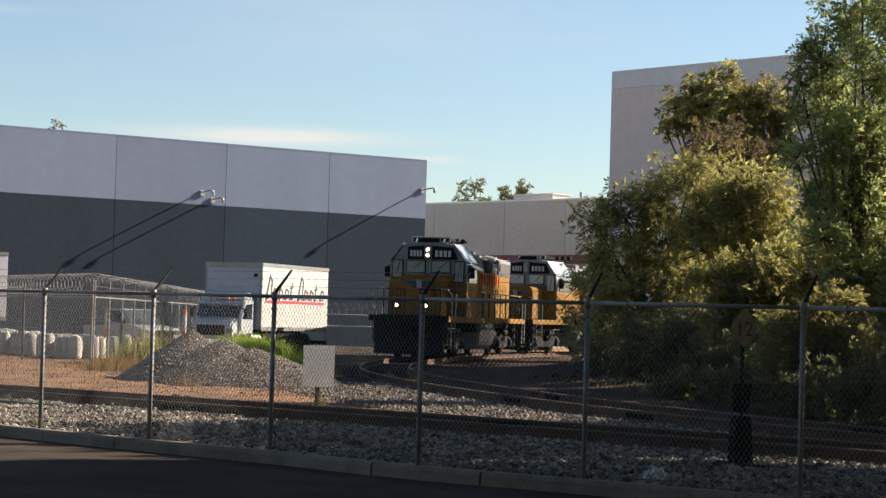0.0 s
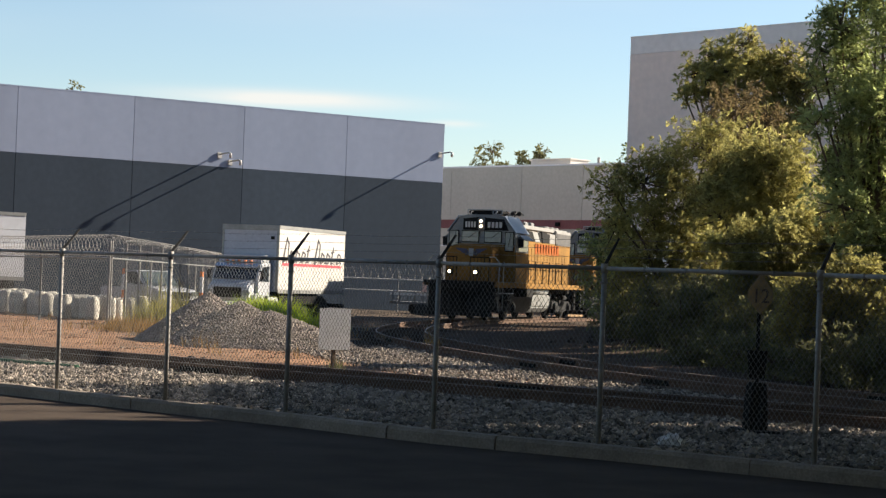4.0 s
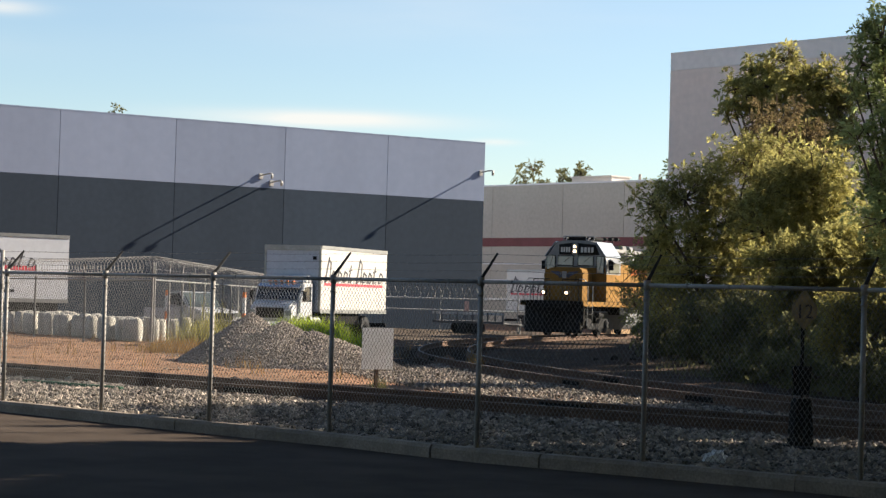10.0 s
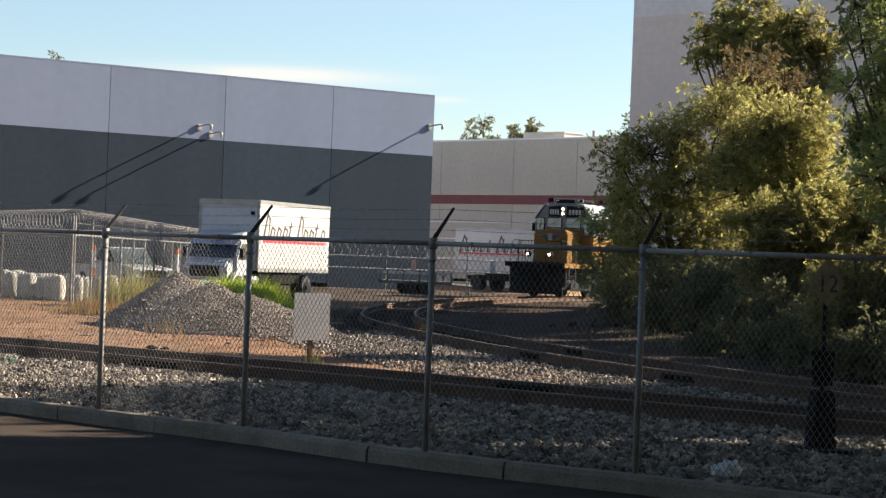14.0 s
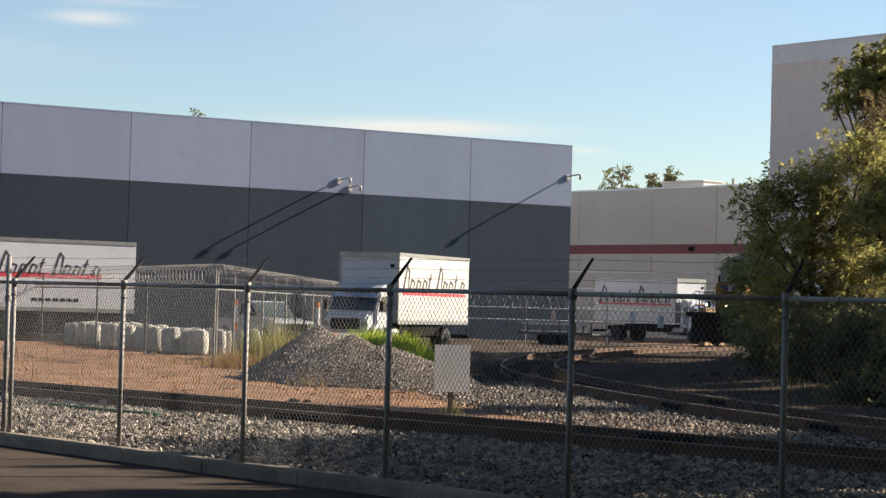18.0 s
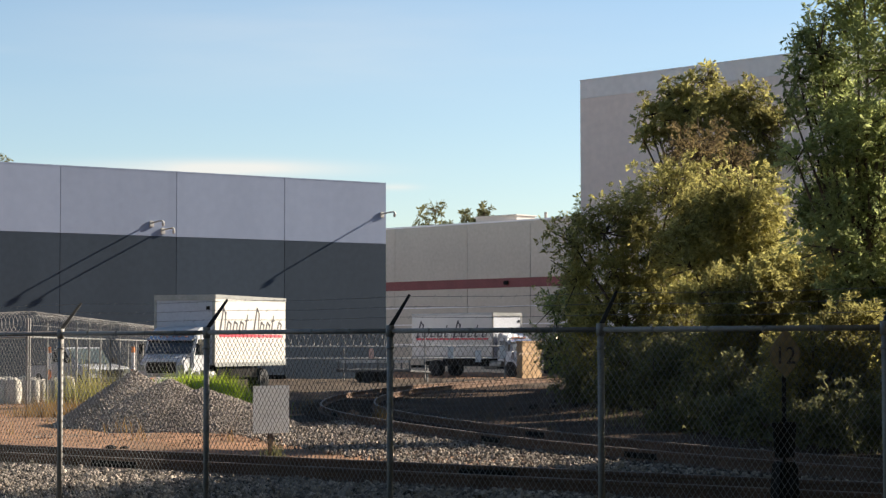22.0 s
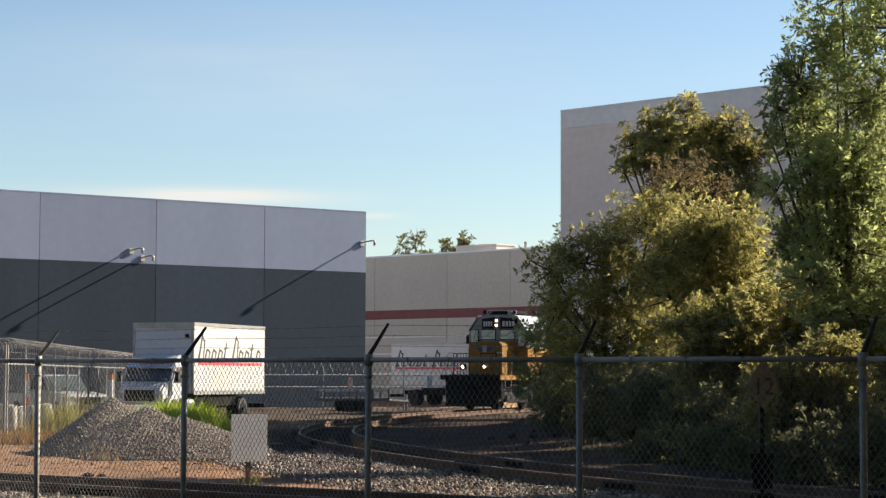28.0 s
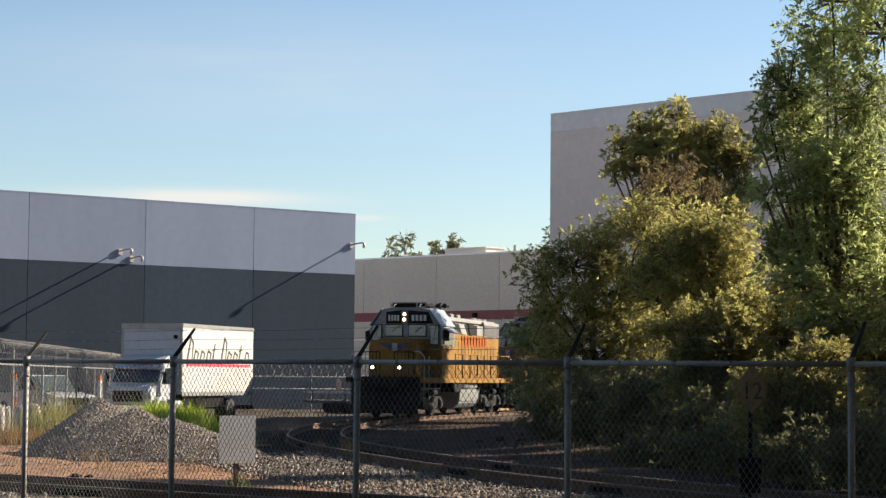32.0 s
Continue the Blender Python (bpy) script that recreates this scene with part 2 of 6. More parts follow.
M = {
    "dirt": mat("orange_dirt", (0.2903, 0.1693, 0.1048), 0.95, 0, 0.5, 0.7, 11.0, 0.9, 0.05, (0.1613, 0.1008, 0.0645)),
    "soil": mat("shade_darkened_soil", (0.0704, 0.048, 0.0339), 0.95, 0, 0.4, 0.5, 8.0, 0.7, 0.05, (0.0416, 0.0294, 0.023)),
    "asphalt": mat("asphalt", (0.085, 0.066, 0.052), 0.95, 0, 0.3, 0.8, 120.0, 0.5, 0.004),
    "concrete": mat("concrete", (0.2578, 0.2121, 0.1663), 0.92, 0, 0.3, 2.2, 40.0, 0.3, 0.004, piece=0.1),
    "stone": mat("ballast_stone", (0.27, 0.228, 0.185), 0.92, 0, 0.3, 3.0, 30.0, 0.4, 0.006, (0.15, 0.127, 0.106), 0.78),
    "heapstone": mat("pale_crushed_stone", (0.2562, 0.2184, 0.1831), 0.92, 0, 0.25, 1.0, 30.0, 0.4, 0.006, (0.189, 0.1596, 0.1327), 0.28),
    "clod": mat("reddish_clods", (0.252, 0.1512, 0.0966), 0.95, 0, 0.3, 2.0, 20.0, 0.4, 0.01, (0.1512, 0.0924, 0.063), 0.35),
    # dark bed stone, with shade of gaps and bushes put into its colour
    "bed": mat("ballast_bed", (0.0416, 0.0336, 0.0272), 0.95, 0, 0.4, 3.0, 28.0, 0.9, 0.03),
    "rail": mat("rusty_rail", (0.12, 0.0768, 0.0544), 0.9, 0.0, 0.35, 2.0, 40.0, 0.3, 0.003),
    "rail_top": mat("worn_rail_head", (0.2, 0.155, 0.125), 0.6, 0.5, 0.3, 2.0, 60.0, 0.1, 0.001),
    "tie": mat("weathered_tie", (0.0714, 0.0521, 0.0403), 0.95, 0, 0.4, 3.0, 25.0, 0.6, 0.01, piece=0.25),
    "galv": mat("galvanised_steel", (0.2772, 0.2604, 0.2394), 0.65, 0.12, 0.25, 6.0, 60.0, 0.1, 0.001),
    # steel of the barb arms, their shaded side put into the colour
    "arm": mat("shade_dark_steel", (0.03, 0.029, 0.028), 0.85, 0.05, 0.25, 6.0, 60.0, 0.1, 0.001),
    "wire": mat("galvanised_wire", (0.21, 0.2058, 0.1974), 0.95, 0.0, 0.2, 2.0, 20.0, 0.0),
    "wall_lo": mat("dark_grey_render", (0.0312, 0.0425, 0.059), 0.9, 0, 0.12, 0.25, 3.0, 0.05, 0.01, piece=0.22, streak=0.15),
    "wall_hi": mat("pale_grey_render", (0.213, 0.246, 0.328), 0.9, 0, 0.06, 0.5, 2.0, 0.05, 0.01, piece=0.05, streak=0.15),
    "tan": mat("tan_render", (0.56, 0.465, 0.36), 0.9, 0, 0.1, 0.2, 4.0, 0.1, 0.01, piece=0.04),
    "tan_hi": mat("pale_tan_render", (0.86, 0.785, 0.735), 0.9, 0, 0.08, 0.2, 4.0, 0.1, 0.01),
    "tan_pale": mat("pale_pink_render", (0.86, 0.705, 0.615), 0.9, 0, 0.08, 0.2, 4.0, 0.1, 0.01),
    "heap": mat("heaped_gravel", (0.2419, 0.215, 0.1915), 0.95, 0, 0.3, 1.2, 30.0, 0.6, 0.02),
    "red": mat("dull_red_paint", (0.23, 0.07, 0.06), 0.8, 0, 0.15, 0.5, 8.0, 0.05),
    "white": mat("white_panel", (0.4284, 0.4074, 0.3738), 0.6, 0, 0.06, 0.6, 6.0, 0.02),
    "signback": mat("sign_aluminium", (0.5208, 0.5334, 0.5544), 0.6, 0.0, 0.1, 2.0, 30.0, 0.05),
    "coolwhite": mat("cool_white_panel", (0.504, 0.5124, 0.5334), 0.5, 0, 0.06, 0.6, 6.0, 0.02),
    "ink": mat("black_lettering", (0.03, 0.025, 0.03), 0.6, 0, 0.1, 3.0, 20.0, 0.0),
    "yard": mat("light_and_shade_yard_soil", (0.12, 0.094, 0.072), 0.95, 0, 0.5, 0.9, 12.0, 0.8, 0.04, (0.0378, 0.0302, 0.0252)),
    # shade of the box's front side is put into this grey
    "boxfront": mat("shade_greyed_front_panel", (0.42, 0.435, 0.47), 0.6, 0, 0.12, 0.8, 10.0, 0.05, 0.003),
    # pale because the pipes' sunlit brightness is put into the colour
    "palepipe": mat("pale_sunlit_pipe", (0.504, 0.483, 0.4536), 0.65, 0.0, 0.2, 3.0, 30.0, 0.05),
    "redink": mat("crimson_stripe", (0.5, 0.03, 0.05), 0.6, 0, 0.1, 3.0, 20.0, 0.0),
    "black": mat("black_paint", (0.02, 0.019, 0.018), 0.92, 0, 0.35, 1.2, 15.0, 0.2, 0.003),
    "under": mat("grimy_undergear", (0.0152, 0.0136, 0.012), 0.9, 0.0, 0.4, 2.0, 20.0, 0.4, 0.005),
    "rubber": mat("tyre_rubber", (0.02, 0.02, 0.02), 0.85, 0, 0.3, 4.0, 40.0, 0.2, 0.003),
    "yellow": mat("armour_yellow", (0.232, 0.122, 0.03), 0.9, 0, 0.28, 0.8, 10.0, 0.08, 0.004, (0.165, 0.088, 0.024), piece=0.06),
    "lgrey": mat("harbour_grey", (0.168, 0.1663, 0.1596), 0.55, 0, 0.2, 1.0, 12.0, 0.1, 0.004),
    "silver": mat("silver_paint", (0.2713, 0.2713, 0.257), 0.45, 0.4, 0.2, 1.2, 12.0, 0.1, 0.003),
    # grime and the undergear's shadow are both put into this grey
    "trucksilver": mat("grimy_shaded_grey_paint", (0.03, 0.029, 0.028), 0.92, 0.0, 0.35, 2.0, 15.0, 0.2, 0.004),
    "blue": mat("wing_blue", (0.022, 0.028, 0.07), 0.5, 0, 0.1, 2.0, 10.0, 0.0),
    "redletter": mat("faded_red_letters", (0.272, 0.072, 0.0144), 0.92, 0, 0.2, 2.0, 10.0, 0.0),
    "glass": glass_mat("dark_glass"),
    "palegl": glass_mat("dusty_pale_glass", (0.19, 0.205, 0.185), 0.2),
    "lamp": mat("lit_headlamp", (1.0, 0.72, 0.42), 0.3, 0, 0.0, 1.0, 1.0, 0.0, glow=3.8),
    "bark": mat("grey_brown_bark", (0.14, 0.105, 0.075), 0.95, 0, 0.4, 3.0, 18.0, 0.8, 0.02),
    "leaf_y": leaf_mat("olive_yellow_leaves", (0.148, 0.132, 0.047), (0.47, 0.428, 0.148)),
    "leaf_g": leaf_mat("mid_green_leaves", (0.15, 0.17, 0.062), (0.46, 0.5, 0.2)),
    "leaf_d": leaf_mat("dark_green_leaves", (0.092, 0.108, 0.038), (0.425, 0.45, 0.155)),
    # undergrowth shade is put into this leaf colour; far trees share it
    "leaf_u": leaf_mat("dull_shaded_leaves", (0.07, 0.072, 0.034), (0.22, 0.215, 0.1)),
    "leaf_b": leaf_mat("brown_dry_leaves", (0.09, 0.065, 0.035), (0.25, 0.19, 0.09)),
    "weed": leaf_mat("bright_weed_green", (0.1848, 0.2604, 0.0252), (0.4368, 0.504, 0.0672)),
    "straw": leaf_mat("dry_straw", (0.1848, 0.1092, 0.042), (0.3528, 0.2268, 0.0924)),
    "bag": mat("dirty_white_sackcloth", (0.5031, 0.4707, 0.4057), 0.9, 0, 0.3, 1.8, 20.0, 0.5, 0.02),
    "paper": mat("crumpled_white_paper", (0.5712, 0.5641, 0.5498), 0.8, 0, 0.1, 8.0, 30.0, 0.3, 0.01),
    "target": mat("faded_yellow_target", (0.272, 0.216, 0.12), 0.8, 0, 0.3, 3.0, 20.0, 0.1),
    "plate": mat("sun_faded_plate", (0.72, 0.45, 0.36), 0.7, 0, 0.25, 6.0, 20.0, 0.05),
    "orange": mat("faded_orange_plastic", (0.75, 0.23, 0.06), 0.6, 0, 0.2, 3.0, 20.0, 0.05),
    "carwhite": mat("white_car_paint", (0.3998, 0.407, 0.4176), 0.35, 0, 0.06, 0.8, 10.0, 0.0, coat=0.5),
    "chrome": mat("dull_chrome", (0.6, 0.6, 0.62), 0.25, 1.0, 0.1, 2.0, 20.0, 0.0),
}


# ---- building helpers ----
def mesh_of(bm, material, smooth=False):
    me = bpy.data.meshes.new("mesh")
    bm.normal_update()
    bm.to_mesh(me)
    bm.free()
    if smooth:
        for p in me.polygons:
            p.use_smooth = True
    me.materials.append(material)
    return me


def part(name, bm, material, parent=None, label="", smooth=False):
    ob = new(name, mesh_of(bm, material, smooth))
    ob.parent = parent
    if label:
        tagged(ob, label)
    return ob


def box(bm, x0, x1, y0, y1, z0, z1, bevel=0.0):
    """Adds a box to bm, with its edges bevelled if asked."""
    r = bmesh.ops.create_cube(bm, size=1.0)
    vs = r["verts"]
    bmesh.ops.scale(bm, vec=(x1 - x0, y1 - y0, z1 - z0), verts=vs)
    bmesh.ops.translate(bm, vec=((x0 + x1) / 2, (y0 + y1) / 2, (z0 + z1) / 2), verts=vs)
    if bevel:
        bmesh.ops.bevel(bm, geom=list({e for v in vs for e in v.link_edges}), offset=bevel, segments=2, affect="EDGES")
    return bm


def cube(x0, x1, y0, y1, z0, z1, bevel=0.0):
    return box(bmesh.new(), x0, x1, y0, y1, z0, z1, bevel)


def rod(bm, a, b, r, n=8, r2=None):
    """Adds a round bar from a to b."""
    a, b = Vector(a), Vector(b)
    m = Matrix.Translation((a + b) / 2) @ (b - a).to_track_quat("Z", "Y").to_matrix().to_4x4()
    bmesh.ops.create_cone(bm, cap_ends=True, segments=n, radius1=r, radius2=r if r2 is None else r2, depth=(b - a).length, matrix=m)
    return bm


def pipe(points, r, n=6):
    """A bent bar through the points."""
    bm = bmesh.new()
    for a, b in zip(points[:-1], points[1:]):
        rod(bm, a, b, r, n)
    return bm


def prism(outline, y0, y1, axis="y", bevel=0.0):
    """A solid with the given outline (two coordinates a corner), from y0 to y1 along the axis."""
    bm = bmesh.new()
    at = {"y": lambda p, v: (p[0], v, p[1]), "x": lambda p, v: (v, p[0], p[1]), "z": lambda p, v: (p[0], p[1], v)}[axis]
    lo = [bm.verts.new(at(p, y0)) for p in outline]
    hi = [bm.verts.new(at(p, y1)) for p in outline]
    bm.faces.new(lo), bm.faces.new(hi[::-1])
    for i in range(len(lo)):
        j = (i + 1) % len(lo)
        bm.faces.new((lo[j], lo[i], hi[i], hi[j]))
    bmesh.ops.recalc_face_normals(bm, faces=bm.faces[:])
    if bevel:
        bmesh.ops.bevel(bm, geom=bm.edges[:], offset=bevel, segments=2, affect="EDGES")
    return bm


def empty(name, m, label, category, group="", kind=""):
    ob = new(name)
    ob.empty_display_size = 0.2
    ob.matrix_basis = m
    return tagged(ob, label, category, group, kind)


def raw(name, verts, faces, material, smooth=False):
    """An object from arrays of corners and of faces with one count of corners."""
    me = bpy.data.meshes.new(name)
    verts, faces = np.asarray(verts, np.float32), np.asarray(faces, np.int32)
    k = faces.shape[1]
    me.vertices.add(len(verts)), me.loops.add(faces.size), me.polygons.add(len(faces))
    me.vertices.foreach_set("co", verts.ravel())
    me.loops.foreach_set("vertex_index", faces.ravel())
    me.polygons.foreach_set("loop_start", np.arange(0, faces.size, k, dtype=np.int32))
    me.polygons.foreach_set("loop_total", np.full(len(faces), k, np.int32))
    me.update(calc_edges=True)
    me.polygons.foreach_set("use_smooth", np.full(len(faces), smooth))
    me.materials.append(material)
    return new(name, me)


def spline(points, step):
    """Points every step metres along a smooth curve through the given ones, and the way at each."""
    p = np.array(points, float)
    p = np.vstack([2 * p[0] - p[1], p, 2 * p[-1] - p[-2]])
    out = []
    for i in range(1, len(p) - 2):
        for u in np.linspace(0, 1, 40, endpoint=False):
            a, b, c, d = p[i - 1:i + 3]
            out.append(0.5 * (2 * b + (c - a) * u + (2 * a - 5 * b + 4 * c - d) * u ** 2 + (3 * b - 3 * c + d - a) * u ** 3))
    out = np.array(out + [p[-2]])
    s = np.r_[0, np.cumsum(np.linalg.norm(np.diff(out, axis=0), axis=1))]
    at = np.arange(0, s[-1], step)
    q = np.stack([np.interp(at, s, out[:, k]) for k in range(out.shape[1])], -1)
    w = np.gradient(q, axis=0)
    return q, w / np.linalg.norm(w, axis=1, keepdims=True)


# ---- ground, road, kerb, ballast ----
FENCE = [(-9.1, 24.55), (-7.2, 22.92), (-5.45, 21.38), (-3.75, 19.89), (-2.1, 18.6), (-0.3, 16.91), (1.45, 15.78), (3.44, 14.33), (5.3, 12.95)]
KERB = [(-40.0, 51.5), (-20.0, 34.0)] + FENCE + [(12.0, 8.0), (30.0, -4.0)]
NEAR_A, NEAR_B = Vector((-26.0, 44.93)), Vector((14.0, 14.94))
CURVE = [(13.0, 17.6), (10.0, 20.7), (7.5, 24.0), (5.1, 27.9), (2.95, 32.4), (1.25, 37.2), (-0.15, 42.1), (-1.25, 46.8), (-2.0, 52.0), (-2.2, 57.5), (-2.05, 62.8), (-1.52, 68.2), (-0.72, 73.2), (0.5, 78.8), (1.9, 83.7), (3.5, 88.7), (5.4, 93.6), (8.1, 98.7), (12.0, 104.0), (17.8, 109.0), (26.0, 112.8), (38.0, 115.0)]
RAIL_TOP = 0.25


def kerb_y(x):
    return np.interp(x, [p[0] for p in KERB], [p[1] for p in KERB])


def hills(x, y):
    """Height of the bare ground: the level yard, the dirt bank beside the curve, the hollow of the road."""
    z = 0.03 * np.sin(x * 0.7 + 1.3) * np.cos(y * 0.43) + 0.02 * np.sin(x * 2.1 - y * 1.7)
    bank = np.exp(-(((x - 6.5) / 3.2) ** 2 + ((y - 56) / 13.0) ** 2)) * 0.55
    road = np.clip((kerb_y(x) + 0.15 - y) / 0.2, 0, 1)
    return (z + 0.02 + bank) * (1 - road) - 0.12 * road


def make_ground():
    xs = np.r_[-2500, -800, -300, -140, -80, np.arange(-50, 50.1, 0.8), 80, 140, 300, 800, 2500]
    ys = np.r_[-600, -200, -60, -20, np.arange(-8, 130.1, 0.8), 160, 220, 400, 900, 2500]
    gx, gy = np.meshgrid(xs, ys)
    inside = (np.abs(gx) < 55) & (gy > -12) & (gy < 135)
    v = np.stack([gx, gy, np.where(inside, hills(gx, gy), -0.05)], -1).reshape(-1, 3)
    i = np.arange(len(ys) - 1)[:, None] * len(xs) + np.arange(len(xs) - 1)
    f = np.stack([i, i + 1, i + 1 + len(xs), i + len(xs)], -1).reshape(-1, 4)
    tagged(raw("ground", v, f, M["dirt"], True), "bare orange-brown dirt of the rail yard", "ground", kind="structure")


def strip(name, left, right, material, label, z=0.0, kind="structure", lift=None):
    """A sheet between two lines of points."""
    v = [(x, y, z) for x, y in left] + [(x, y, z) for x, y in right]
    n = len(left)
    ob = raw(name, v, [(i, i + 1, n + i + 1, n + i) for i in range(n - 1)], material)
    return tagged(ob, label, name.replace("_", " "), kind=kind)


make_ground()
strip("road", [(x, y - 0.17) for x, y in KERB], [(x - 24, y - 44) for x, y in KERB], M["asphalt"], "dark asphalt road shaded by trees")

# soil inside the curve and under the bushes, shade put into its colour
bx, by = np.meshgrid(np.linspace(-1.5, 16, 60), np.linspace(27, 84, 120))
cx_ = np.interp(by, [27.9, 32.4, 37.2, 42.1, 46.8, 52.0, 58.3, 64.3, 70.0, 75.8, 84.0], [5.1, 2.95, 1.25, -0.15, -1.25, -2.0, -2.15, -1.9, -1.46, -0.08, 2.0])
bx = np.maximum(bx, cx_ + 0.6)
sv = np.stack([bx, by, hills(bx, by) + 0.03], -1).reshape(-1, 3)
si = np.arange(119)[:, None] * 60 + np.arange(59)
tagged(raw("dirt_bank", sv, np.stack([si, si + 1, si + 61, si + 60], -1).reshape(-1, 4), M["soil"], True), "soil bank inside the curve, darkened for its shade", "ground", kind="structure")

# soil of the yard round the curve's far end; mottling paints sun and shade
gx_, gy_ = np.meshgrid(np.linspace(-12, 16, 50), np.linspace(57, 107, 90))
edge = 1.2 * np.sin(gx_ * 0.9) * np.exp(-(gy_ - 57) / 3)
sv = np.stack([gx_, gy_ + edge, hills(gx_, gy_ + edge) + 0.018], -1).reshape(-1, 3)
si = np.arange(89)[:, None] * 50 + np.arange(49)
tagged(raw("yard_soil", sv, np.stack([si, si + 1, si + 51, si + 50], -1).reshape(-1, 4), M["yard"], True), "brown soil of the yard, mottled with painted sun and shade", "ground", kind="structure")

# kerb: cast lengths with open joints
kerb = empty("kerb", pose(0, 0, 0), "pale concrete kerb between road and gravel", "kerb", kind="structure")
kq, kw = spline(KERB[1:-1], 0.05)
seg = 30
for i in range(0, len(kq) - seg, seg):
    a, b = Vector(kq[i]), Vector(kq[i + seg])
    w = (b - a).normalized()
    n = Vector((w.y, -w.x))
    if n.y > 0:
        n = -n
    bm = bmesh.new()
    prof = [(-0.03, -0.1), (0.13, -0.1), (0.125, 0.11), (0.1, 0.148), (-0.03, 0.152)]
    ends = []
    for p in (a + w * 0.006, b - w * 0.006):
        ends.append([bm.verts.new((p.x + n.x * u, p.y + n.y * u, h)) for u, h in prof])
    bm.faces.new(ends[0]), bm.faces.new(ends[1][::-1])
    for j in range(5):
        k = (j + 1) % 5
        bm.faces.new((ends[0][k], ends[0][j], ends[1][j], ends[1][k]))
    bmesh.ops.recalc_face_normals(bm, faces=bm.faces[:])
    part("kerbstone", bm, M["concrete"], kerb)

# ballast bed beneath the stones, dark with the shade of their gaps
nd = (NEAR_B - NEAR_A).normalized()
nn = Vector((-nd.y, nd.x))
bed_l, bed_r = [], []
for x in np.linspace(-16, 12, 57):
    ky = kerb_y(x)
    t = (x - NEAR_A.x) / nd.x
    ty = NEAR_A.y + nd.y * t
    bed_l.append((x, ky + 0.02))
    bed_r.append((x, ty + 2.3))
strip("ballast_bed", bed_l, bed_r, M["bed"], "bed of crushed stone under the rails, darkened for shade between stones", 0.055)
cq, cw = spline(CURVE, 0.5)
cn = np.stack([-cw[:, 1], cw[:, 0]], -1)
strip("ballast_bed", (cq + cn * 2.1)[:150], (cq - cn * 2.1)[:150], M["bed"], "ballast bed of the curving track, darkened for shade", 0.05)


def stones(name, xy, z, size, material, label, seed):
    """Broken stones as one mesh: each a squashed, turned lump of 20 faces."""
    rng = np.random.default_rng(seed)
    g = (1 + 5 ** 0.5) / 2
    base = np.array([(-1, g, 0), (1, g, 0), (-1, -g, 0), (1, -g, 0), (0, -1, g), (0, 1, g), (0, -1, -g), (0, 1, -g), (g, 0, -1), (g, 0, 1), (-g, 0, -1), (-g, 0, 1)]) / 1.9
    tri = np.array([(0, 11, 5), (0, 5, 1), (0, 1, 7), (0, 7, 10), (0, 10, 11), (1, 5, 9), (5, 11, 4), (11, 10, 2), (10, 7, 6), (7, 1, 8), (3, 9, 4), (3, 4, 2), (3, 2, 6), (3, 6, 8), (3, 8, 9), (4, 9, 5), (2, 4, 11), (6, 2, 10), (8, 6, 7), (9, 8, 1)])
    n = len(xy)
    v = np.repeat(base[None], n, 0) * rng.uniform(0.68, 1.25, (n, 12, 1))
    v *= np.stack([rng.uniform(0.7, 1.5, n), rng.uniform(0.6, 1.1, n), rng.uniform(0.5, 0.9, n)], -1)[:, None]
    q = rng.normal(size=(n, 4))
    q /= np.linalg.norm(q, axis=1, keepdims=True)
    w, x, y, zz = q.T
    r = np.stack([1 - 2 * (y * y + zz * zz), 2 * (x * y - zz * w), 2 * (x * zz + y * w), 2 * (x * y + zz * w), 1 - 2 * (x * x + zz * zz), 2 * (y * zz - x * w), 2 * (x * zz - y * w), 2 * (y * zz + x * w), 1 - 2 * (x * x + y * y)], -1).reshape(n, 3, 3)
    v = np.einsum("nij,nkj->nki", r, v) * (size * rng.lognormal(0, 0.32, n))[:, None, None]
    v += np.c_[xy, z][:, None]
    f = (np.arange(n)[:, None, None] * 12 + tri).reshape(-1, 3)
    return tagged(raw(name, v.reshape(-1, 3), f, material), label, "gravel", kind="stuff")


rng = np.random.default_rng(5)
px = rng.uniform(-13, 8, 210000)
lo, hi = kerb_y(px) + 0.06, NEAR_A.y + nd.y * (px - NEAR_A.x) / nd.x + 2.0
u = rng.uniform(0, 1, len(px)) ** 1.15
py = lo + u * (hi - lo)
keep = (np.abs(px / py) < 0.42) & (rng.uniform(0, 1, len(px)) < np.clip((hi - lo) / 12.5, 0.2, 1))
off = (px - NEAR_A.x) * nn.x + (py - NEAR_A.y) * nn.y
keep &= (np.abs(np.abs(off) - 0.75) > 0.09) & ((np.abs(off) > 0.75) | (rng.uniform(0, 1, len(px)) < 0.12))
near_xy = np.stack([px, py], -1)[keep][:64000]
near_off = (near_xy[:, 0] - NEAR_A.x) * nn.x + (near_xy[:, 1] - NEAR_A.y) * nn.y
stones("ballast", near_xy, 0.072 + 0.045 * np.clip((np.abs(near_off) - 1.5) / 1.5, 0, 1) + rng.uniform(-0.012, 0.02, len(near_xy)) + 0.02 * np.sin(near_xy[:, 0] * 1.9) * np.sin(near_xy[:, 1] * 2.3), 0.029, M["stone"], "loose grey crushed stone beside the kerb and rails", 7)
k = rng.integers(6, 140, 76000)
o = rng.uniform(-2.4, 4.2, len(k))
cxy = cq[k] + cn[k] * o[:, None] + rng.uniform(-0.25, 0.25, (len(k), 2))
cxy = cxy[(np.abs(np.abs(o) - 0.75) > 0.09) & ((np.abs(o) > 0.75) | (rng.uniform(0, 1, len(o)) < 0.15)) & (np.abs(cxy[:, 0] / cxy[:, 1]) < 0.35) & (cxy[:, 1] < 46 + 3 * np.sin(cxy[:, 0] * 3)) & ((o > 0.9) | (cxy[:, 1] < 33))]
